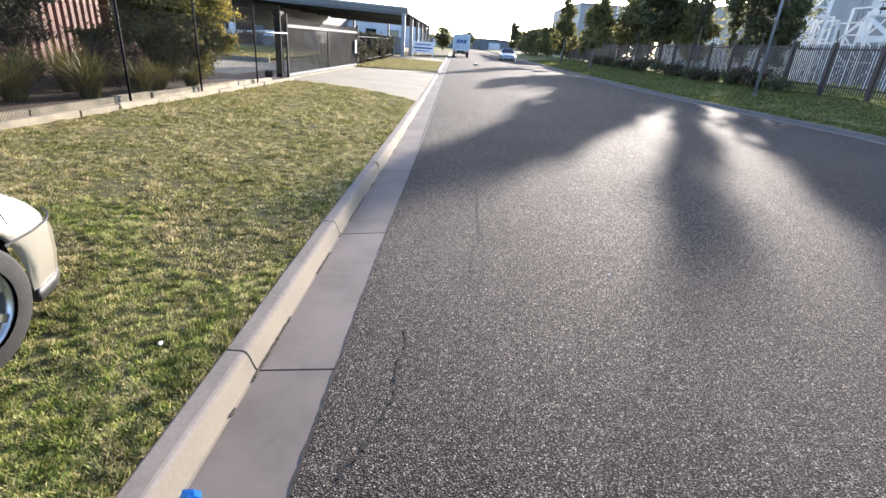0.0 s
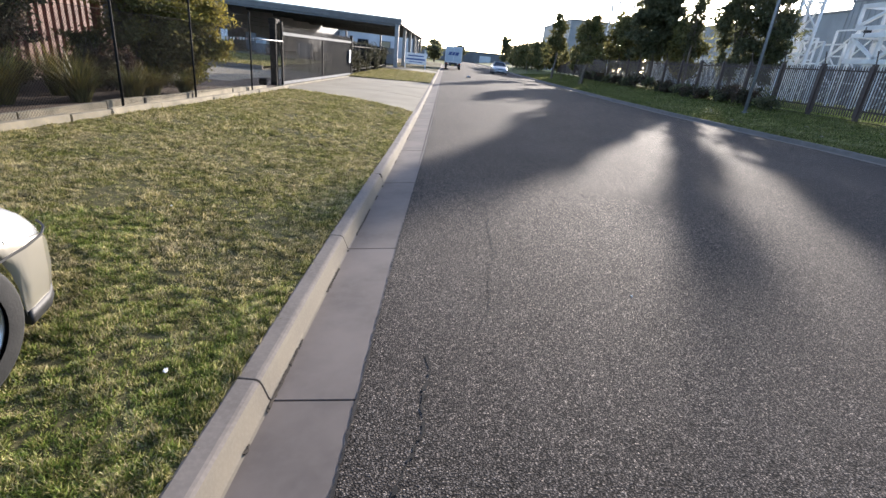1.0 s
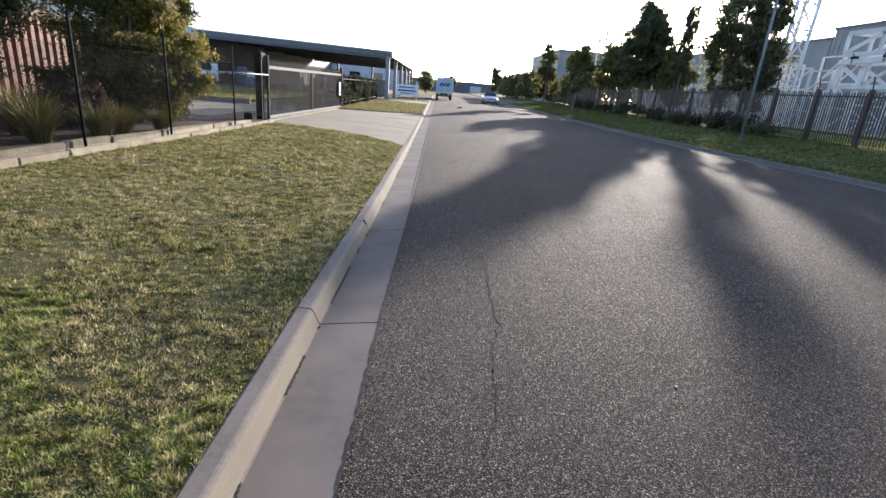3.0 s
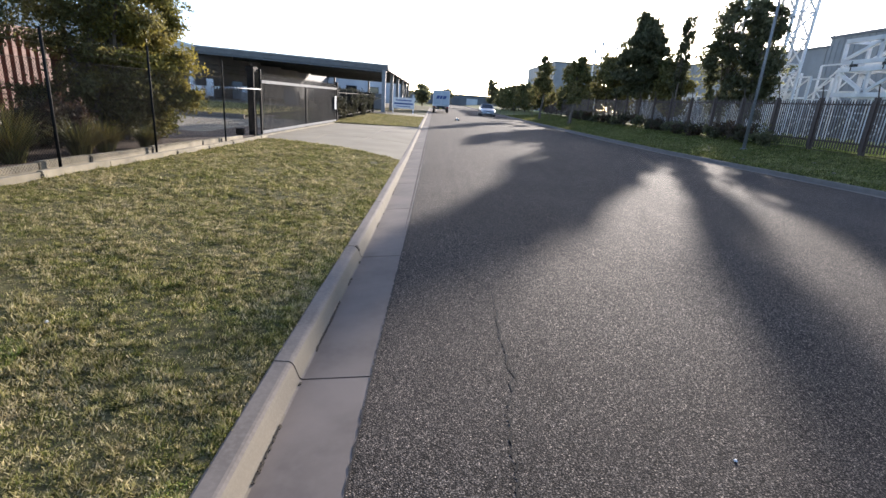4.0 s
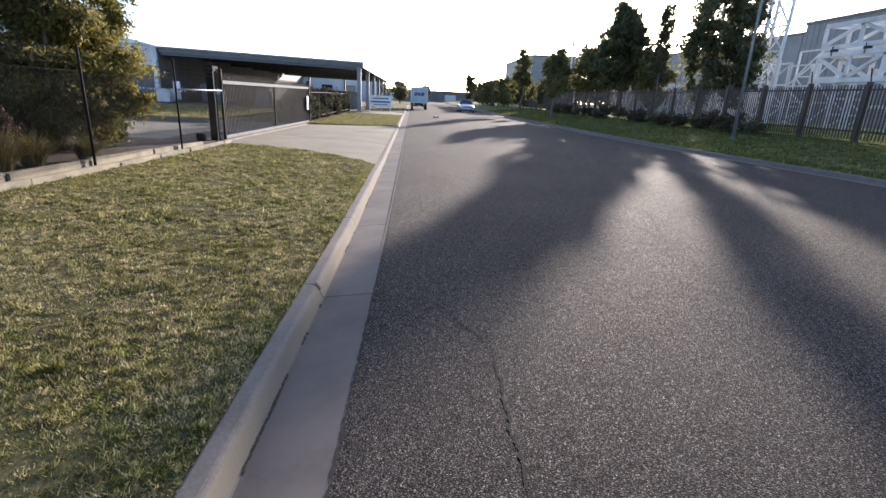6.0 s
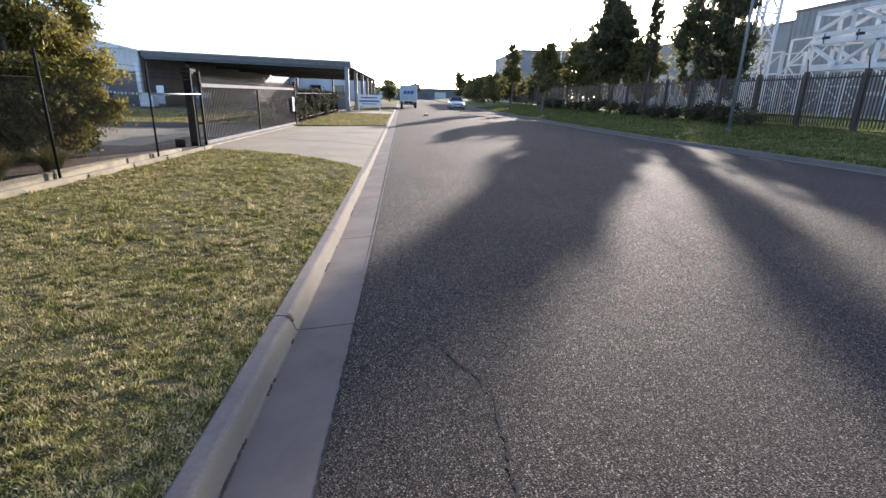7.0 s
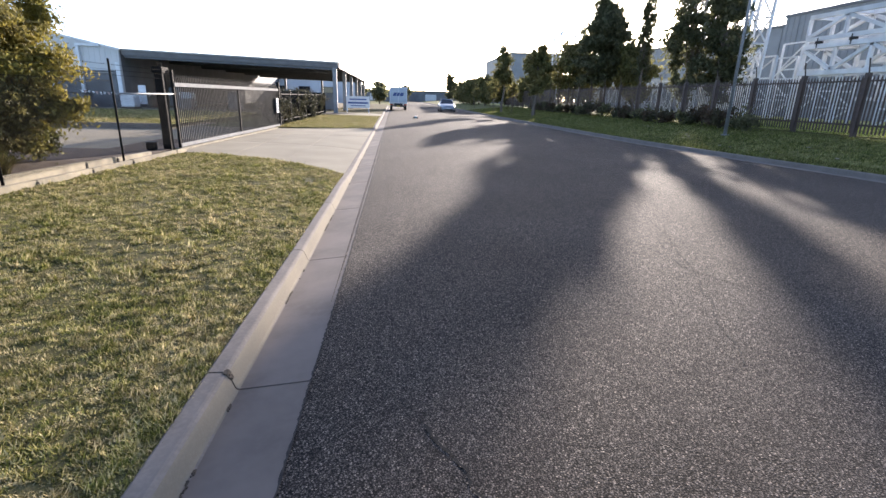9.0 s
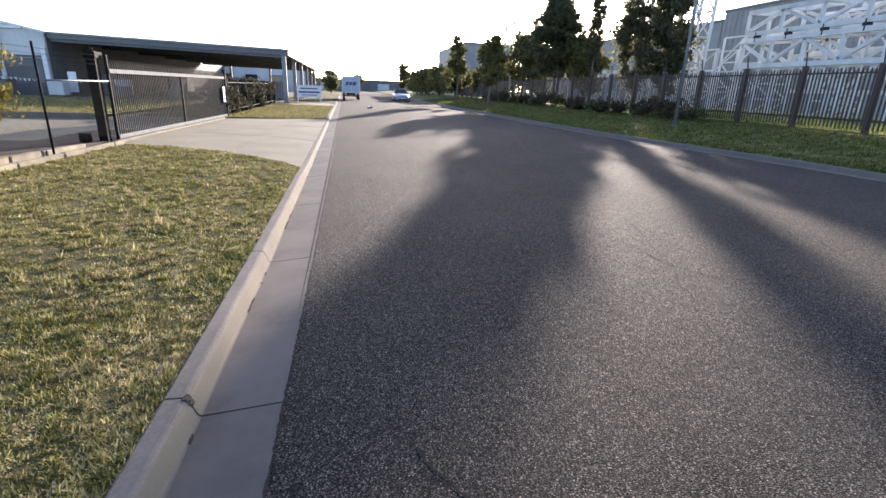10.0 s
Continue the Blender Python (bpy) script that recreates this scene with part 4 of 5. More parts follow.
# shipping container behind the garden
cont = thing("shipping_container", (-10.6, 5.2, 0.17), "faded red corrugated steel container behind the garden", "container")
bm = bmesh.new()
rows, y = [], 0.05
while y < 11.6:
    for dy, dx in ((0, 0), (0.13, 0), (0.165, -0.09), (0.245, -0.09)):
        rows.append([(dx, y + dy, 0.16), (dx, y + dy, 2.42)])
    y += 0.28
loft(bm, rows, smooth=False)
part("corrugated_side", bm, M_RUST, cont)
part("top_beam", box(bmesh.new(), -2.4, 0.03, 0, 12.2, 2.42, 2.58), M_RUST, cont)
part("bottom_beam", box(bmesh.new(), -2.4, 0.03, 0, 12.2, 0, 0.16), M_RUST, cont)
part("back_side", box(bmesh.new(), -2.42, -2.36, 0, 12.2, 0.16, 2.42), M_RUST, cont)
for y in (0.0, 12.06):
    part("end_panel", box(bmesh.new(), -2.36, -0.08, y + 0.02, y + 0.10, 0.16, 2.42), M_RUST, cont)
    part("corner_post", box(bmesh.new(), -0.07, 0.04, y, y + 0.14, 0, 2.58), M_RUST, cont)

# trees along the works fence, whose shade lies on the road
GUM = "tall gum tree against the sun by the works fence"
CONE = [c for z, r, k in ((3.0, 2.3, 16), (4.2, 2.4, 18), (5.4, 2.4, 18), (6.3, 2.1, 18), (7.0, 1.6, 15), (7.45, 1.2, 12), (7.85, 0.9, 9), (8.15, 0.5, 4)) for c in crown_clumps(int(270 + z * 10), int(k * 1.4), (-0.1, 0, z), (r, r, 0.7), 0.62, 230)]
SHOOTS = [((u * 0.917, -u * 0.399, z), (0.42, 0.42, 0.4), 170) for u, z in ((-0.75, 7.5), (-0.85, 7.9), (-0.8, 8.3), (-0.78, 8.6), (-0.7, 8.85), (-0.6, 9.05), (-0.45, 9.2), (0.1, 8.1), (0.2, 8.35), (0.45, 7.85), (0.7, 7.6), (0.95, 7.25))]
tree("gum_tree", (18.95, 48.6, 0.74), GUM, CONE + SHOOTS, 0.15, 72, M_LEAF_DARK, 7.2, 0.18, "gum trees", limbs=18)
rng = random.Random(301)
SLIM = [((u * 0.917 + 0.1 * math.sin(z * 3), -u * 0.399, z), (0.3, 0.3, 0.3), 75) for z in (2.8 + 0.29 * k for k in range(20)) for u in (rng.uniform(-0.34, -0.05), rng.uniform(0.0, 0.4), rng.uniform(-0.3, 0.3))]
tree("gum_tree", (20.0, 43.76, 0.74), "slender gum tree against the sun", SLIM, 0.1, 74, M_LEAF_DARK, 8.6, 0.10, "gum trees", limbs=14)
tree("gum_tree", (21.6, 40.0, 0.74), GUM, crown_clumps(75, 62, (0.1, 0, 5.6), (1.7, 1.7, 4.2), 0.8, 160), 0.14, 76, M_LEAF_DARK, 6.0, 0.18, "gum trees", limbs=14)
tree("gum_tree", (22.9, 38.4, 0.74), GUM, crown_clumps(77, 50, (0, 0, 5.6), (1.2, 1.4, 4.2), 0.95, 150), 0.16, 78, M_LEAF_DARK, 5.8, 0.16, "gum trees", limbs=12)
tree("gum_tree", (13.0, 49.0, 0.32), GUM, crown_clumps(79, 12, (0.3, 0, 5.1), (0.55, 0.6, 0.6), 0.45, 150) + crown_clumps(78, 38, (0.1, 0, 3.6), (1.2, 1.2, 1.6), 0.6, 190), 0.12, 80, M_LEAF, 5.0, 0.15, "gum trees", limbs=10)
tree("gum_tree", (12.4, 60.0, 0.25), GUM, crown_clumps(81, 34, (0, 0, 4.5), (0.75, 0.75, 2.3), 0.55, 190), 0.12, 82, M_LEAF, 5.4, 0.14, "gum trees", limbs=8)
tree("gum_tree", (14.0, 127.0, 0.4), "narrow dark tree far down the road", crown_clumps(83, 22, (0, 0, 3.8), (1.0, 1.0, 3.0), 0.9, 180), 0.22, 84, M_LEAF_DARK, 5.0, 0.14, "gum trees", limbs=5)
for i, (x, y, h, r) in enumerate(((18.6, 63.5, 4.2, 1.8), (18.2, 54.0, 7.2, 2.3), (18.2, 69.0, 4.2, 1.8), (16.4, 79.0, 4.6, 2.0), (15.6, 88.0, 4.4, 2.2), (15.2, 98.0, 4.6, 2.4), (15.0, 110.0, 4.4, 2.4), (20.6, 46.0, 6.2, 1.6))):
    tree("screen_tree", (x, y, 0.7), "dense screening tree behind the works fence", crown_clumps(90 + i, 40, (0, 0, h * 0.52), (r * 0.8, r, h * 0.42), r * 0.5, 190), 0.17, 91 + i, M_LEAF, h * 0.6, 0.12, "screening trees", limbs=6)
for i, (x, y) in enumerate(((12.1, 46.0), (12.0, 53.5), (11.9, 62.0), (11.9, 75.0), (11.8, 90.0))):
    tree("young_street_tree", (x, y, bank_z(x, y) - 0.02), "young staked street tree on the grass verge", crown_clumps(110 + i, 7, (0, 0, 2.3), (0.4, 0.4, 0.8), 0.38, 140), 0.09, 111 + i, M_LEAF, 2.2, 0.035, "street trees", limbs=4)
rng = random.Random(7)
for i in range(22):
    y = 25.5 + i * 1.7
    h = rng.uniform(0.7, 1.25)
    tree("fence_bush", (16.35 + rng.uniform(-0.35, 0.2), y, 0.64), "dry reddish-brown bush at the foot of the fence", crown_clumps(130 + i, 6, (0, 0, h * 0.45), (0.45, 0.8, h * 0.3), 0.42, 170), 0.075, 131 + i, M_BUSH if i % 3 else M_LEAF_DARK, h * 0.6, 0.03, "fence bushes", limbs=3)

# ---- palisade fence of the works ----
def palisade_panel(y0):
    ob = thing("palisade_panel", (17.0, y0, 0.80), "dark brown steel palisade fence panel with pointed pales", "fence", "palisade panels")
    post_ = part("post", box(bmesh.new(), -0.08, 0.08, -0.08, 0.08, -0.1, 2.12), M_BROWN, ob, bevel=0.008)
    part("barb_arm", beam(bmesh.new(), (0, 0, 2.12), (-0.10, 0, 2.60), 0.035), M_BROWN, post_)
    for z in (0.35, 1.85):
        part("rail", box(bmesh.new(), -0.022, 0.022, 0.08, 2.72, z - 0.03, z + 0.03), M_BROWN, ob)
    tip = bmesh.new()
    tip_rows = [[(x, -0.03, 0.06), (x, 0.03, 0.06), (x, 0.03, 1.93), (x, 0.0, 2.03), (x, -0.03, 1.93)] for x in (-0.042, -0.024)]
    vs = loft(tip, tip_rows, smooth=False, close=True)
    tip.faces.new(vs[0]), tip.faces.new(vs[1][::-1])
    data = mesh_of("pale", tip, M_BROWN)
    for i in range(18):
        o = new("pale", data)
        o.parent = ob
        o.matrix_basis = Matrix.Translation((0, 0.16 + i * 0.148, 0))
    return ob


first = palisade_panel(-4.2)
for i in range(1, 30):
    copy_thing(first, Matrix.Translation((17.0, -4.2 + 2.8 * i, 0.80)))

# ---- lamp pole ----
lp = thing("lamp_pole", (14.6, 24.6, bank_z(14.6, 24.6) - 0.05), "slender galvanised street lamp pole on the bank", "lamp pole")
part("pole", tube(bmesh.new(), (0, 0, 0), (0, 0, 9.0), 0.075, 0.045, n=12), M_GALV, lp)
part("outreach_arm", tube(bmesh.new(), (0, 0, 9.0), (-1.8, 0, 9.4), 0.03, n=8), M_GALV, lp)
part("lantern", box(bmesh.new(), -2.4, -1.75, -0.12, 0.12, 9.34, 9.46), M_GALV, lp, bevel=0.03)
part("base_flange", tube(bmesh.new(), (0, 0, 0.0), (0, 0, 0.08), 0.16, n=12), M_GALV, lp)


# ---- steel works yard ----
def truss(name, at, length, height, width, label, chord=0.16, web=0.09, bays=8):
    """A lattice box truss along y: four chords, uprights and diagonals on both faces."""
    ob = thing(name, at, label, "steel truss", "stored trusses")
    for x in (0, width):
        for z in (0, height):
            part("chord", beam(bmesh.new(), (x, 0, z), (x, length, z), chord), M_TRUSS, ob)
        for i in range(bays + 1):
            y = length * i / bays
            part("upright", beam(bmesh.new(), (x, y, chord / 2), (x, y, height - chord / 2), web), M_TRUSS, ob)
            if i < bays:
                a, b = (chord / 2, height - chord / 2) if i % 2 else (height - chord / 2, chord / 2)
                part("diagonal", beam(bmesh.new(), (x, y, a), (x, y + length / bays, b), web), M_TRUSS, ob)
    for i in range(bays + 1):
        y = length * i / bays
        for z in (0, height):
            part("cross_bar", beam(bmesh.new(), (0, y, z), (width, y, z), web), M_TRUSS, ob)
    return ob


TL = "white primed lattice steel truss stacked in the yard"
truss("steel_truss", (27.5, 17.0, 3.85), 19.8, 1.6, 1.6, TL, chord=0.28, web=0.19, bays=8)
truss("steel_truss", (27.5, 17.2, 5.90), 19.5, 1.35, 1.6, TL, chord=0.26, web=0.18, bays=7)
truss("steel_truss", (31.0, 16.0, 2.35), 20.0, 2.3, 1.8, TL, chord=0.22, web=0.14, bays=8)
truss("steel_truss", (31.1, 17.0, 4.82), 18.0, 2.3, 1.6, TL, bays=9)
truss("steel_truss", (31.1, 18.0, 7.29), 14.0, 1.3, 1.6, TL, bays=7)
truss("steel_truss", (25.5, 40.0, 0.83), 17.0, 3.0, 1.5, TL, bays=9)
truss("steel_truss", (23.0, 58.0, 0.83), 16.0, 3.0, 1.5, TL, bays=8)


def trestle(at, w, h, label):
    """A braced steel trestle standing on the yard."""
    ob = thing("steel_trestle", at, label, "trestle", "yard trestles")
    for x in (0, w * 0.7):
        for y in (0, w):
            part("leg", beam(bmesh.new(), (x, y, 0), (x, y, h), 0.13), M_TRUSS, ob)
        for k in range(3):
            z0, z1 = h * k / 3, h * (k + 1) / 3
            part("brace", beam(bmesh.new(), (x, 0 if k % 2 else w, z0), (x, w if k % 2 else 0, z1), 0.08), M_TRUSS, ob)
            part("rail", beam(bmesh.new(), (x, 0, z1), (x, w, z1), 0.10), M_TRUSS, ob)
    return ob


for y in (20.0, 24.5, 29.0, 33.5):
    trestle((27.6, y, 0.76), 1.6, 2.95, "white steel trestle under stacked trusses")
    trestle((31.2, y - 2, 0.76), 1.6, 1.5, "short white steel trestle under stacked trusses")
for k in range(8):
    y = 18.2 + k * 2.475
    pk = thing("timber_packer", (27.35, y, 5.59), "dark timber packer between stacked trusses", "packer", "timber packers")
    for dx in (0.0, 1.6):
        part("block", box(bmesh.new(), dx, dx + 0.30, 0, 0.34, 0, 0.18), M_PLASTIC, pk, bevel=0.01)
    part("strap", box(bmesh.new(), -0.012, 0.0, 0.12, 0.2, -0.24, 0.36), M_PLASTIC, pk)
for x, y, h in ((26.0, 37.2, 4.2), (27.5, 43.0, 5.0), (29.5, 39.0, 5.4), (30.0, 46.0, 5.2)):
    trestle((x, y, 0.76), 2.2, h, "tall white braced steel trestle in the yard")


def lattice_tower(at, w, h, lean, label, mat_):
    ob = thing("lattice_tower", at, label, "lattice tower", "lattice towers")
    n = int(h / (w * 1.1))
    c = [(-w / 2, -w / 2), (w / 2, -w / 2), (w / 2, w / 2), (-w / 2, w / 2)]
    for x, y in c:
        part("leg", beam(bmesh.new(), (x, y, 0), (x + lean, y, h), 0.16), mat_, ob)
    for k in range(n):
        z0, z1 = h * k / n, h * (k + 1) / n
        for i in range(4):
            (xa, ya), (xb, yb) = c[i], c[(i + 1) % 4]
            if k % 2:
                (xa, ya), (xb, yb) = (xb, yb), (xa, ya)
            part("brace", beam(bmesh.new(), (xa + lean * z0 / h, ya, z0), (xb + lean * z1 / h, yb, z1), 0.09), mat_, ob)
            part("ring_bar", beam(bmesh.new(), (xa + lean * z1 / h, ya, z1), (xb + lean * z1 / h, yb, z1), 0.08), mat_, ob)
    return ob


lattice_tower((24.6, 38.6, 0.74), 1.5, 15.0, 0.5, "tall white lattice steel tower behind the fence", M_TRUSS)
lattice_tower((22.9, 40.5, 0.74), 1.3, 13.0, -0.3, "tall white lattice steel tower behind the fence", M_TRUSS)
lattice_tower((20.3, 63.0, 0.74), 2.6, 8.4, 0.0, "pale lattice steel tower at the yard edge", M_TRUSS)

wk = thing("works_hall", (40.0, 38.0, 0.7), "dark grey flat-roofed works hall behind the trusses", "hall")
part("front_wall", box(bmesh.new(), 0, 36, 0, 17, 0, 9.6), M_HALL, wk)
part("rear_wall", box(bmesh.new(), 0.6, 36, 17, 70, 0, 8.9), M_HALL, wk)
part("parapet", box(bmesh.new(), -0.12, 36, -0.12, 17.1, 9.6, 9.85), M_FASCIA, wk)
part("parapet", box(bmesh.new(), 0.45, 36, 17.1, 70, 8.9, 9.1), M_FASCIA, wk)
for i in range(24):
    part("cladding_rib", box(bmesh.new(), -0.05, -0.001, 0.5 + i * 0.7, 0.58 + i * 0.7, 0.0, 9.55), M_HALL, wk)
for i in range(9):
    part("cladding_rib", box(bmesh.new(), 0.55, 0.599, 18 + i * 5.5, 18.15 + i * 5.5, 0.0, 8.85), M_HALL, wk)
for i in range(5):
    part("roof_rail", beam(bmesh.new(), (0.5 + i * 1.6, 17.5, 9.1), (0.5 + i * 1.6, 17.5, 10.2), 0.06), M_GALV, wk)

gh = thing("grey_hall", (24.7, 110.0, 0.6), "grey flat-roofed hall behind the roadside trees", "hall")
part("wall", box(bmesh.new(), 0, 10, 0, 30, 0, 10.0), M_HALL, gh)
part("parapet", box(bmesh.new(), -0.1, 10.1, -0.1, 30.1, 10.0, 10.3), M_FASCIA, gh)
for i in range(9):
    part("cladding_rib", box(bmesh.new(), 0.6 + i * 1.1, 0.68 + i * 1.1, -0.06, -0.001, 0, 9.95), M_HALL, gh)

# ---- the far end of the street ----
fb = thing("far_warehouse", (-30, 190, 0.0), "long low dark warehouse closing the street", "warehouse")
part("wall", box(bmesh.new(), -60, 90, 0, 20, 0, 3.6), M_WALLDARK, fb)
part("roof", box(bmesh.new(), -60.4, 90.4, -0.5, 20.5, 3.6, 3.85), M_ROOF, fb)
for i in range(22):
    part("bay_door", box(bmesh.new(), -57 + i * 6.6, -53 + i * 6.6, -0.08, -0.01, 0.2, 2.6), M_FASCIA if i % 3 else M_WALLWHITE, fb)
for i, (x, y, h, r) in enumerate(((-3.5, 150, 6.0, 2.2), (-9, 158, 5.0, 2.0), (-15, 150, 4.6, 2.6), (-22, 170, 5.6, 3.0), (4, 172, 5.2, 2.4), (-34, 160, 5.4, 3.0), (22, 170, 5.6, 3.0), (30, 165, 6.5, 3.0), (-2.5, 120, 4.2, 1.7))):
    tree("far_tree", (x, y, 0.1), "dark rounded tree at the end of the street", crown_clumps(210 + i, 24, (0, 0, h * 0.52), (r * 0.8, r * 0.8, h * 0.38), r * 0.5, 110), 0.28, 211 + i, M_LEAF_DARK, h * 0.5, 0.14, "far trees", limbs=4)


# ---- vehicles ----
def wheel(parent, x, y, r, w, side, spokes=7):
    """Tyre and spoked rim. side: +1 faces right."""
    bm = bmesh.new()
    prof = [(r * 0.66, -w / 2), (r * 0.9, -w / 2), (r * 0.975, -w * 0.42), (r, -w * 0.25), (r, w * 0.25), (r * 0.975, w * 0.42), (r * 0.9, w / 2), (r * 0.66, w / 2)]
    lathe(bm, prof, (x, y, r), 36)
    tyre_holder = new("wheel")
    tyre_holder.parent = parent
    part("tyre", bm, M_RUBBER, tyre_holder)
    bm = bmesh.new()
    o = side * w * 0.40
    lathe(bm, [(r * 0.67, o), (r * 0.63, o), (r * 0.60, o - side * 0.03), (r * 0.60, o - side * w * 0.6)], (x, y, r), 32)
    lathe(bm, [(0.001, o - side * 0.005), (r * 0.13, o - side * 0.01), (r * 0.15, o - side * 0.04)], (x, y, r), 16)
    for k in range(spokes):
        a = 2 * math.pi * k / spokes + 0.3
        c = Vector((x + o - side * 0.025, y, r))
        d = Vector((0, math.cos(a), math.sin(a)))
        beam(bm, c + d * r * 0.1, c + d * r * 0.62, r * 0.13, 0.035, up=(1, 0, 0))
    part("rim", bm, M_ALLOY, tyre_holder)
    bm = bmesh.new()
    lathe(bm, [(0.001, o - side * 0.07), (r * 0.59, o - side * 0.07)], (x, y, r), 24)
    part("brake_disc", bm, M_PLASTIC, tyre_holder)


def sedan(name, at, paint, label, category="car"):
    """A four-door saloon: length along y with its nose at +y, origin at the ground below its middle."""
    ob = thing(name, at, label, category)
    L, W = 4.75, 1.80
    f, b = L / 2, -L / 2
    wf, wb, R = f - 0.82, b + 1.03, 0.325
    deck = [(b, 0.60), (b + 0.02, 0.72), (b + 0.07, 0.86), (b + 0.18, 0.97), (b + 0.9, 1.03), (b + 2.0, 1.0), (f - 1.75, 0.99), (f - 1.3, 0.955), (f - 0.8, 0.885), (f - 0.45, 0.805), (f - 0.25, 0.735), (f - 0.12, 0.66), (f - 0.05, 0.585), (f - 0.015, 0.52), (f, 0.46)]
    plan = [(b, 0.66), (b + 0.03, 0.78), (b + 0.12, 0.88), (b + 0.4, 0.96), (b + 1.2, 1.0), (f - 1.1, 1.0), (f - 0.6, 0.975), (f - 0.38, 0.935), (f - 0.22, 0.88), (f - 0.11, 0.80), (f - 0.045, 0.70), (f - 0.012, 0.58), (f, 0.45)]

    def section(y, grow=0.0):
        """Half a cross-section at y, from the sill up to the middle of the deck."""
        w, top = W / 2 * lerp_table(y, plan) + grow, lerp_table(y, deck) + grow
        low = lerp_table(y, [(b, 0.36), (b + 0.1, 0.24), (b + 0.4, 0.2), (f - 0.36, 0.2), (f - 0.12, 0.21), (f - 0.05, 0.24), (f - 0.02, 0.29), (f, 0.36)])
        for c in (wf, wb):
            if abs(y - c) < 0.375:
                low = max(low, R + math.sqrt(0.375 ** 2 - (y - c) ** 2))
        sh = top - 0.17
        mid = max(low + 0.005, min(sh - 0.01, 0.55))
        return [(w * 0.965, y, low), (w * 0.995, y, (low + mid) / 2), (w, y, mid), (w * 0.995, y, (mid + sh) / 2 + 0.02), (w * 0.975, y, max(sh, mid + 0.02)), (w * 0.945, y, sh + 0.06), (w * 0.885, y, sh + 0.105), (w * 0.76, y, sh + 0.138), (w * 0.5, y, sh + 0.158), (0, y, top)]

    stations = sorted(set([round(b + 0.001 + (L - 0.002) * i / 110, 4) for i in range(111)] + [round(y, 4) for y, _ in deck + plan] + [round(f - d, 4) for d in (0.004, 0.008, 0.02, 0.03, 0.07, 0.09)]))
    bm = bmesh.new()
    rows = []
    for y in stations:
        half = section(y)
        rows.append([(-x, yy, z) for x, yy, z in half] + [p for p in half[-2::-1]])
    vs = loft(bm, rows)
    bm.faces.new(vs[0]), bm.faces.new(vs[-1][::-1])
    body = part("body", bm, paint, ob)
    # glazing, roof and pillars
    bm = bmesh.new()
    lo = [(-0.76, b + 0.75, 0.97), (0.76, b + 0.75, 0.97), (0.78, f - 1.5, 0.95), (-0.78, f - 1.5, 0.95)]
    hi = [(-0.58, b + 1.45, 1.40), (0.58, b + 1.45, 1.40), (0.58, f - 2.25, 1.41), (-0.58, f - 2.25, 1.41)]
    loft(bm, [lo, hi], smooth=False, close=True)
    part("window_glass", bm, M_GLASS, ob)
    bm = bmesh.new()
    ring0 = [(x * 1.03, y * 1.0, z - 0.02) for x, y, z in hi]
    loft(bm, [ring0, [(x * 0.98, y * 0.96, z + 0.035) for x, y, z in hi], [(x * 0.6, y * 0.7, z + 0.06) for x, y, z in hi]], close=True)
    bm.faces.new(list(bm.verts)[-4:])
    part("roof", bm, paint, ob)
    for a, c in zip(lo, hi):
        part("pillar", beam(bmesh.new(), a, c, 0.07, 0.05), paint, ob)
    for s in (-1, 1):
        part("door_pillar", beam(bmesh.new(), (s * 0.785, -0.1, 0.95), (s * 0.59, -0.15, 1.41), 0.08, 0.05), M_PLASTIC, ob)
        m = part("wing_mirror", box(bmesh.new(), min(s * 0.86, s * 1.0), max(s * 0.86, s * 1.0), f - 1.85, f - 1.72, 0.94, 1.06), paint, ob, bevel=0.03)
        for y in (-0.05, -1.0):
            part("door_handle", box(bmesh.new(), s * 0.9 - 0.012, s * 0.9 + 0.012, y - 0.32, y - 0.14, 0.80, 0.83), paint, ob)
        # lamps
        bm = bmesh.new()
        rows = []
        for i in range(9):
            y = f - 0.50 + 0.40 * i / 8
            sec = section(y, 0.004)
            rows.append([(s * x, yy, z) for x, yy, z in sec[3:8]])
        loft(bm, rows)
        part("headlight", bm, M_LENS, ob)
        bm = bmesh.new()
        chain = [Vector((s * W / 2 * lerp_table(y, plan), y, 0.565)) for y in [f - 0.58 + 0.53 * i / 14 for i in range(15)]]
        for p, q in zip(chain, chain[1:]):
            beam(bm, p, q, 0.008, 0.012)
        part("bumper_seam", bm, M_PLASTIC, ob)
        bm = bmesh.new()
        rows = []
        for y in [f - 0.42 + 0.37 * i / 12 for i in range(13)]:
            x = s * W / 2 * lerp_table(y, plan) * 0.965
            rows.append([(x + dx, y - 0.015, 0.215 + dz) for dx, dz in ((-0.017, -0.035), (0.017, -0.035), (0.017, 0.035), (-0.017, 0.035))])
        vs = loft(bm, rows, close=True)
        bm.faces.new(vs[0]), bm.faces.new(vs[-1][::-1])
        part("bumper_lip", bm, M_PLASTIC, ob, "dark lower bumper lip")
        part("tail_light", box(bmesh.new(), min(s * 0.5, s * 0.80), max(s * 0.5, s * 0.80), b - 0.0, b + 0.22, 0.70, 0.86), M_RED, ob, bevel=0.02)
        for y in (wf, wb):
            wheel(ob, s * 0.79, y, R, 0.20, s)
    for e, yy in ((1, f), (-1, b)):
        part("number_plate", box(bmesh.new(), -0.2, 0.2, min(yy, yy + e * 0.015), max(yy, yy + e * 0.015), 0.40, 0.50), M_WHITE, ob)
    part("grille", box(bmesh.new(), -0.30, 0.30, f - 0.09, f - 0.02, 0.545, 0.60), M_PLASTIC, ob, bevel=0.01)
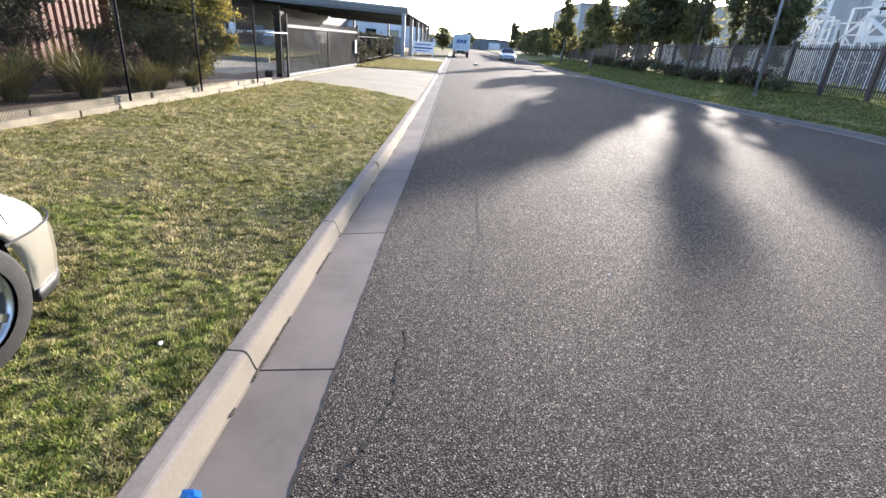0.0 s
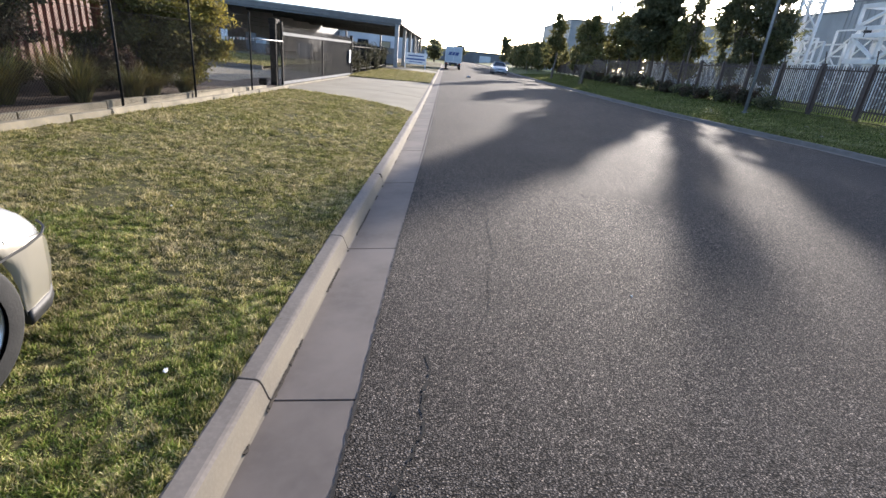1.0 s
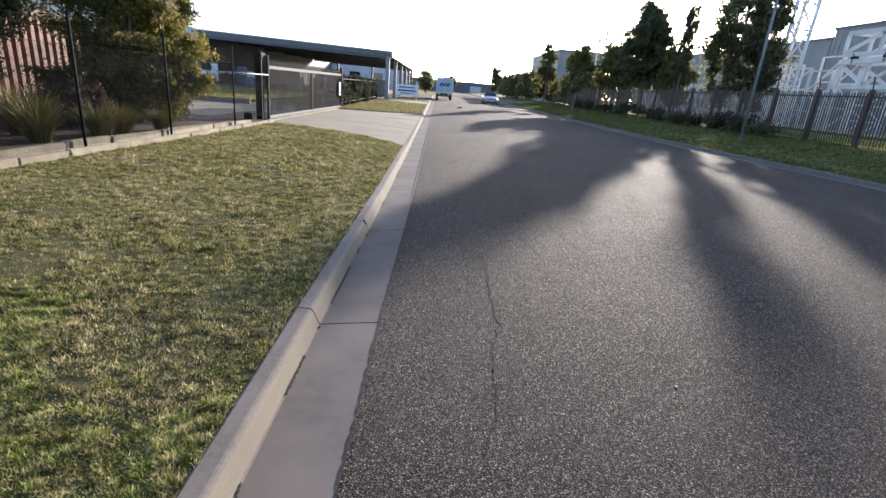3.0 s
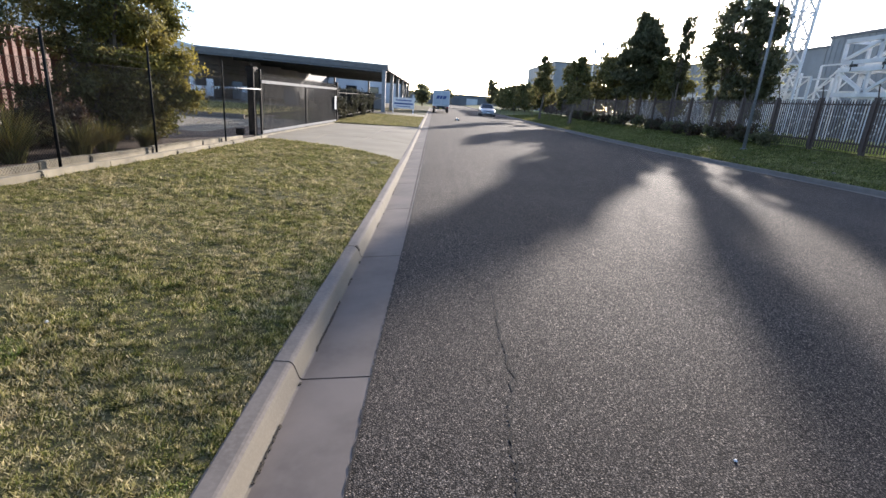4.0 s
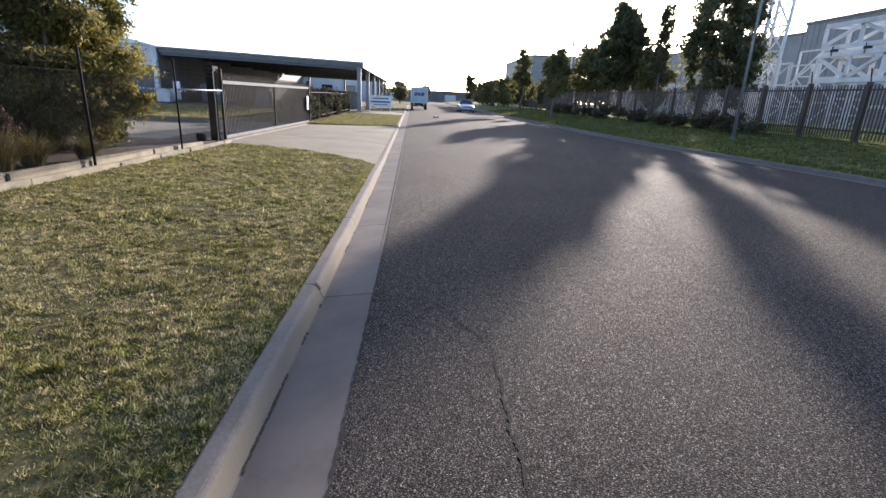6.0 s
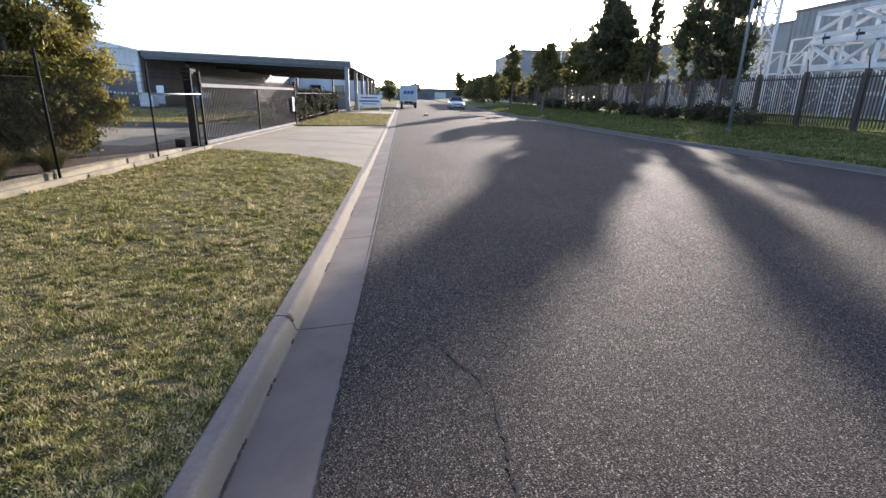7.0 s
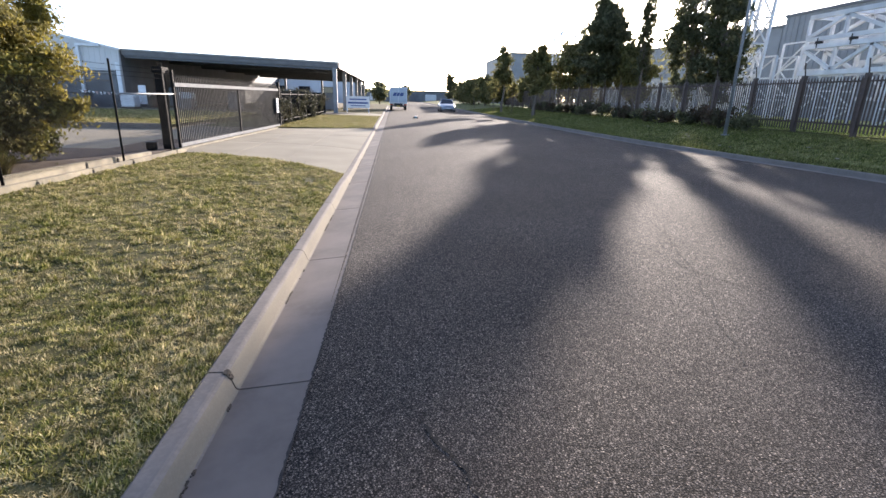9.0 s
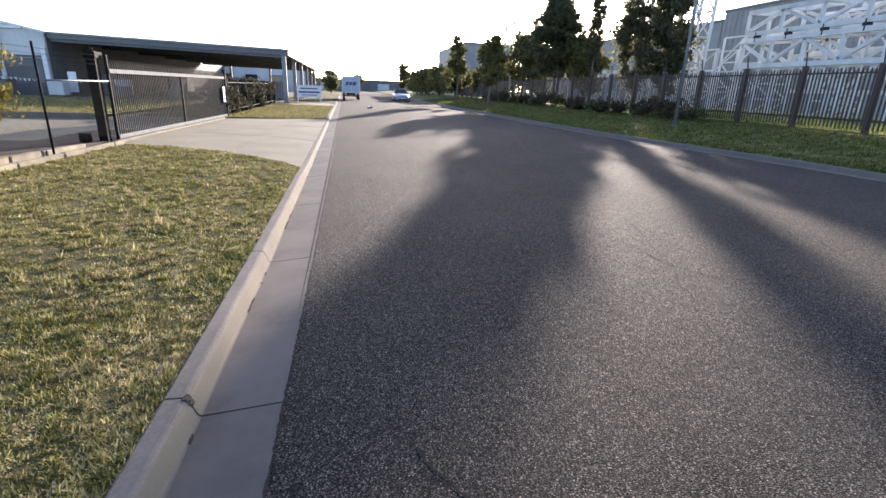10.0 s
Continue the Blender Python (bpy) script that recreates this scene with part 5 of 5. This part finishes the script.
    bm = box(bmesh.new(), -0.66, 0.66, b + 0.35, f - 0.35, 0.19, 0.75)
    part("underbody", bm, M_PLASTIC, ob)
    return ob


sedan("parked_sedan", pose(-2.40, 0.50, 0.115, 0, 0, 0), M_GOLD, "champagne-gold sedan parked on the grass verge")
sedan("grey_sedan", pose(6.9, 66.0, 0.09, 0, 0, 180), M_SILVER, "silver-grey sedan standing on the road")


def box_truck(at):
    ob = thing("box_truck", at, "pale blue-white box truck parked at the kerb", "truck")
    part("box_body", box(bmesh.new(), -1.05, 1.05, -2.6, 2.6, 0.95, 2.72), M_TRUCKBOX, ob, bevel=0.03)
    part("tail_frame", box(bmesh.new(), -1.08, 1.08, -2.66, -2.602, 0.85, 2.76), M_WHITE, ob)
    for s in (-1, 1):
        part("rear_door", box(bmesh.new(), 0.03 if s > 0 else -0.97, 0.97 if s > 0 else -0.03, -2.69, -2.662, 1.0, 2.64), M_TRUCKBOX, ob)
        part("tail_light", box(bmesh.new(), s * 0.85 - 0.13, s * 0.85 + 0.13, -2.70, -2.66, 0.66, 0.78), M_RED, ob)
        for y in (-1.7, 3.4):
            wheel(ob, s * 0.88, y, 0.40, 0.26, s)
    for x0, x1 in ((-0.62, -0.25), (-0.18, 0.12), (0.2, 0.62)):
        bm = box(bmesh.new(), x0, x1, -2.70, -2.692, 1.72, 2.12)
        for v in bm.verts:
            v.co.x += (v.co.z - 1.9) * 0.35
        part("logo_shape", bm, M_INK, ob, "plain blue mark on the rear doors")
    part("rear_bumper", box(bmesh.new(), -1.0, 1.0, -2.68, -2.5, 0.45, 0.62), M_PLASTIC, ob)
    part("chassis", box(bmesh.new(), -0.5, 0.5, -2.5, 4.2, 0.55, 0.93), M_PLASTIC, ob)
    part("cab", box(bmesh.new(), -0.95, 0.95, 2.75, 4.4, 0.6, 2.3), M_WHITE, ob, bevel=0.12)
    part("number_plate", box(bmesh.new(), -0.2, 0.2, -2.70, -2.685, 0.5, 0.6), M_YELLOW, ob)
    return ob


box_truck((1.15, 70.6, 0.02))

# roadside sign board by the far driveway
sb = thing("sign_board", (-2.85, 54.3, 0.13), "white and blue site sign board on two posts", "sign")
for x in (-1.05, 1.0):
    part("post", box(bmesh.new(), x - 0.05, x + 0.05, 0.03, 0.11, -0.1, 1.5), M_WHITE, sb)
part("panel", box(bmesh.new(), -1.12, 1.1, -0.01, 0.03, 0.40, 1.47), M_WHITE, sb)
for i, (w, h) in enumerate(((0.8, 0.12), (0.95, 0.16), (0.7, 0.08))):
    part("writing_bar", box(bmesh.new(), -w, w, -0.016, -0.0105, 1.25 - 0.3 * i - h, 1.25 - 0.3 * i), M_INK, sb)


# ---- the toy buggy on the road ----
def buggy(at):
    """A 1:8 radio-controlled buggy, nose at +y."""
    ob = thing("toy_buggy", at, "metallic blue radio-controlled toy buggy on the asphalt", "toy car")
    rows = []
    for y, w, z0, z1 in ((0.245, 0.030, 0.055, 0.075), (0.20, 0.045, 0.05, 0.090), (0.14, 0.052, 0.05, 0.105), (0.09, 0.085, 0.05, 0.118), (0.04, 0.100, 0.05, 0.140), (-0.02, 0.104, 0.05, 0.158), (-0.08, 0.100, 0.05, 0.155), (-0.14, 0.085, 0.055, 0.140), (-0.19, 0.060, 0.06, 0.125)):
        rows.append([(-w, y, z0), (-w * 1.02, y, z0 + (z1 - z0) * 0.45), (-w * 0.62, y, z0 + (z1 - z0) * 0.72), (-w * 0.42, y, z1 * 0.985), (0, y, z1), (w * 0.42, y, z1 * 0.985), (w * 0.62, y, z0 + (z1 - z0) * 0.72), (w * 1.02, y, z0 + (z1 - z0) * 0.45), (w, y, z0)])
    bm = bmesh.new()
    vs = loft(bm, rows)
    bm.faces.new(vs[0]), bm.faces.new(vs[-1][::-1])
    part("body_shell", bm, M_BUGGY, ob)
    for s in (-1, 1):
        bm = bmesh.new()
        loft(bm, [[(s * 0.026, 0.12, 0.116), (s * 0.034, 0.12, 0.114)], [(s * 0.040, 0.04, 0.147), (s * 0.054, 0.04, 0.139)], [(s * 0.042, -0.09, 0.160), (s * 0.056, -0.09, 0.150)]])
        bmesh.ops.translate(bm, verts=list(bm.verts), vec=(0, 0, 0.003))
        part("window_graphic", bm, M_BUGGY_DARK, ob)
        bm = box(bmesh.new(), s * 0.088 - 0.006, s * 0.088 + 0.006, -0.10, 0.02, 0.108, 0.126)
        part("decal_bar", bm, M_WHITE, ob, "white lettering-sized decal bar")
        part("front_wing_plate", box(bmesh.new(), min(s * 0.03, s * 0.118), max(s * 0.03, s * 0.118), 0.185, 0.26, 0.085, 0.090), M_BUGGY, ob)
        part("wing_end_plate", box(bmesh.new(), s * 0.098 - 0.002, s * 0.098 + 0.002, -0.29, -0.20, 0.145, 0.195), M_WHITE, ob)
        for y in (0.165, -0.165):
            part("suspension_arm", beam(bmesh.new(), (s * 0.03, y, 0.045), (s * 0.125, y, 0.052), 0.03, 0.010), M_PLASTIC, ob)
            part("shock_absorber", tube(bmesh.new(), (s * 0.035, y * 1.05, 0.125), (s * 0.10, y, 0.055), 0.011, n=8), M_ALLOY, ob)
            wh = new("wheel")
            wh.parent = ob
            r, w, x = 0.057, 0.050, s * 0.141
            bm = bmesh.new()
            lathe(bm, [(r * 0.7, -w / 2), (r * 0.95, -w / 2), (r, -w * 0.3), (r, w * 0.3), (r * 0.95, w / 2), (r * 0.7, w / 2)], (x, y, r), 20)
            for k in range(20):
                a = 2 * math.pi * k / 20
                c = Vector((x, y + r * math.cos(a), r + r * math.sin(a)))
                beam(bm, c - Vector((w * 0.4, 0, 0)), c + Vector((w * 0.4, 0, 0)), 0.007)
            part("tyre", bm, M_RUBBER, wh)
            bm = bmesh.new()
            lathe(bm, [(0.001, s * w * 0.3), (r * 0.5, s * w * 0.28), (r * 0.71, s * w * 0.45)], (x, y, r), 16)
            part("rim", bm, M_PLASTIC, wh)
    part("nose_bumper", box(bmesh.new(), -0.05, 0.05, 0.225, 0.265, 0.03, 0.06), M_PLASTIC, ob, bevel=0.008)
    part("chassis_plate", box(bmesh.new(), -0.06, 0.06, -0.22, 0.22, 0.030, 0.042), M_PLASTIC, ob)
    part("shock_tower", box(bmesh.new(), -0.05, 0.05, -0.182, -0.176, 0.05, 0.135), M_PLASTIC, ob)
    part("rear_wing", box(bmesh.new(), -0.097, 0.097, -0.295, -0.205, 0.170, 0.177), M_LENS, ob, "pale glossy rear wing")
    for x in (-0.03, 0.03):
        part("wing_mount", beam(bmesh.new(), (x, -0.18, 0.11), (x, -0.24, 0.166), 0.012), M_PLASTIC, ob)
    return ob


buggy(pose(2.3, 45.0, 0.058, 0, 0, 4))


# ---- litter ----
def scrap(name, at, size, material, label, seed):
    rng = random.Random(seed)
    bm = bmesh.new()
    bmesh.ops.create_icosphere(bm, subdivisions=2, radius=1)
    for v in bm.verts:
        k = rng.uniform(0.4, 1.25)
        v.co = Vector((v.co.x * size[0] * k, v.co.y * size[1] * k, max(-0.3, v.co.z) * size[2] * k + size[2] * 0.3))
    return solid(name, bm, material, label, "litter", at=at)


scrap("foil_wrapper", (-0.40, 1.60, -0.045), (0.055, 0.05, 0.028), M_FOIL, "crumpled shiny blue foil wrapper in the gutter", 1)
scrap("paper_scrap", (-0.95, 2.43, 0.098), (0.009, 0.02, 0.01), M_WHITE, "small white paper scrap on the grass", 2)
scrap("paper_scrap", (-2.15, 4.82, 0.125), (0.01, 0.014, 0.01), M_WHITE, "small white paper scrap on the grass", 3)
scrap("paper_scrap", (1.93, 3.9, 0.044), (0.009, 0.012, 0.008), M_WHITE, "small white chip lying on the road", 4)
rng = random.Random(44)
for i in range(9):
    y = rng.uniform(16, 40)
    x = kerb_x(y) + rng.uniform(0.8, 3.6)
    scrap("litter_scrap", (x, y, bank_z(x, y) + 0.0), (rng.uniform(0.03, 0.07), rng.uniform(0.04, 0.09), 0.04), M_SLEEPER, "pale scrap of litter on the grass bank", 50 + i)

# pallets and bins under the canopy
rng = random.Random(9)
for i in range(12):
    x, y = -20.5 + i * 1.35, (52.5 if i % 3 else 47.2) + rng.uniform(0, 1.5 if i % 3 == 0 else 8)
    h = rng.uniform(0.8, 1.9)
    ob = thing("goods_stack", (x, y, 0.19), "pale wrapped goods stacked on a pallet under the canopy", "pallet goods", "goods stacks")
    for k in range(3):
        part("pallet_board", box(bmesh.new(), -0.55, 0.55, -0.5 + k * 0.42, -0.34 + k * 0.42, 0, 0.14), M_BARK, ob)
    part("wrapped_load", box(bmesh.new(), -0.5, 0.5, -0.48, 0.48, 0.14, h), (M_WHITE, M_WALLDARK, M_TRUCKBOX, M_FASCIA, M_WALLDARK)[i % 5], ob, bevel=0.04)
for i, (x, y) in enumerate(((-24.0, 47.0), (-26.5, 47.2), (-29.5, 46.8))):
    ob = thing("waste_skip", (x, y, 0.18), "dark steel waste skip before the warehouse", "skip", "waste skips")
    bm = bmesh.new()
    loft(bm, [[(-0.7, -0.5, 0.0), (0.7, -0.5, 0.0), (0.7, 0.5, 0.0), (-0.7, 0.5, 0.0)], [(-0.95, -0.65, 1.1), (0.95, -0.65, 1.1), (0.95, 0.65, 1.1), (-0.95, 0.65, 1.1)]], smooth=False, close=True)
    bm.faces.new(list(bm.verts)[:4])
    part("tub", bm, M_WALLDARK, ob)
    part("lid", box(bmesh.new(), -0.97, 0.97, -0.67, 0.67, 1.1, 1.16), M_PLASTIC, ob)

# line of faded pennants strung before the canopy
fl = thing("pennant_line", (0, 43.0, 0.18), "faded white and pink pennants strung on a cord between stakes", "pennant line")
for x in (-21.6, -14.6):
    part("stake", tube(bmesh.new(), (x, 0, 0), (x, 0, 1.45), 0.02, n=6), M_GALV, fl)
bm = bmesh.new()
sag = [(-21.6 + 7.0 * i / 20, 1.40 - 0.16 * (1 - (i / 10 - 1) ** 2)) for i in range(21)]
for (xa, za), (xb, zb) in zip(sag, sag[1:]):
    beam(bm, (xa, 0, za), (xb, 0, zb), 0.012)
part("cord", bm, M_PLASTIC, fl)
rng = random.Random(12)
M_PENNANT = mat("faded_pink_cloth", (0.55, 0.36, 0.32), (0.62, 0.48, 0.44), scale=6, rough=0.9)
for i in range(27):
    x = -21.4 + i * 0.253
    z = 1.40 - 0.16 * (1 - ((x + 18.1) / 3.5) ** 2)
    bm = bmesh.new()
    h, tw = rng.uniform(0.16, 0.26), rng.uniform(-0.06, 0.06)
    loft(bm, [[(x, d, z), (x + 0.19, d, z), (x + 0.11 + tw, d + 0.03, z - h), (x + 0.07 + tw, d + 0.03, z - h)] for d in (-0.004, 0.004)], smooth=False, close=True)
    ring = list(bm.verts)
    bm.faces.new(ring[:4]), bm.faces.new(ring[4:][::-1])
    part("pennant", bm, M_PENNANT if i % 3 == 1 else M_WHITE, fl)
wp = thing("white_panel", (-20.15, 49.3, 0.16), "white sheet panel leaning by the warehouse wall", "panel")
part("sheet", box(bmesh.new(), -0.3, 0.3, 0.0, 0.04, 0.35, 1.85), M_WHITE, wp, bevel=0.008)
for x in (-0.26, 0.26):
    part("leg", box(bmesh.new(), x - 0.03, x + 0.03, 0.041, 0.10, 0.0, 1.85), M_GALV, wp)
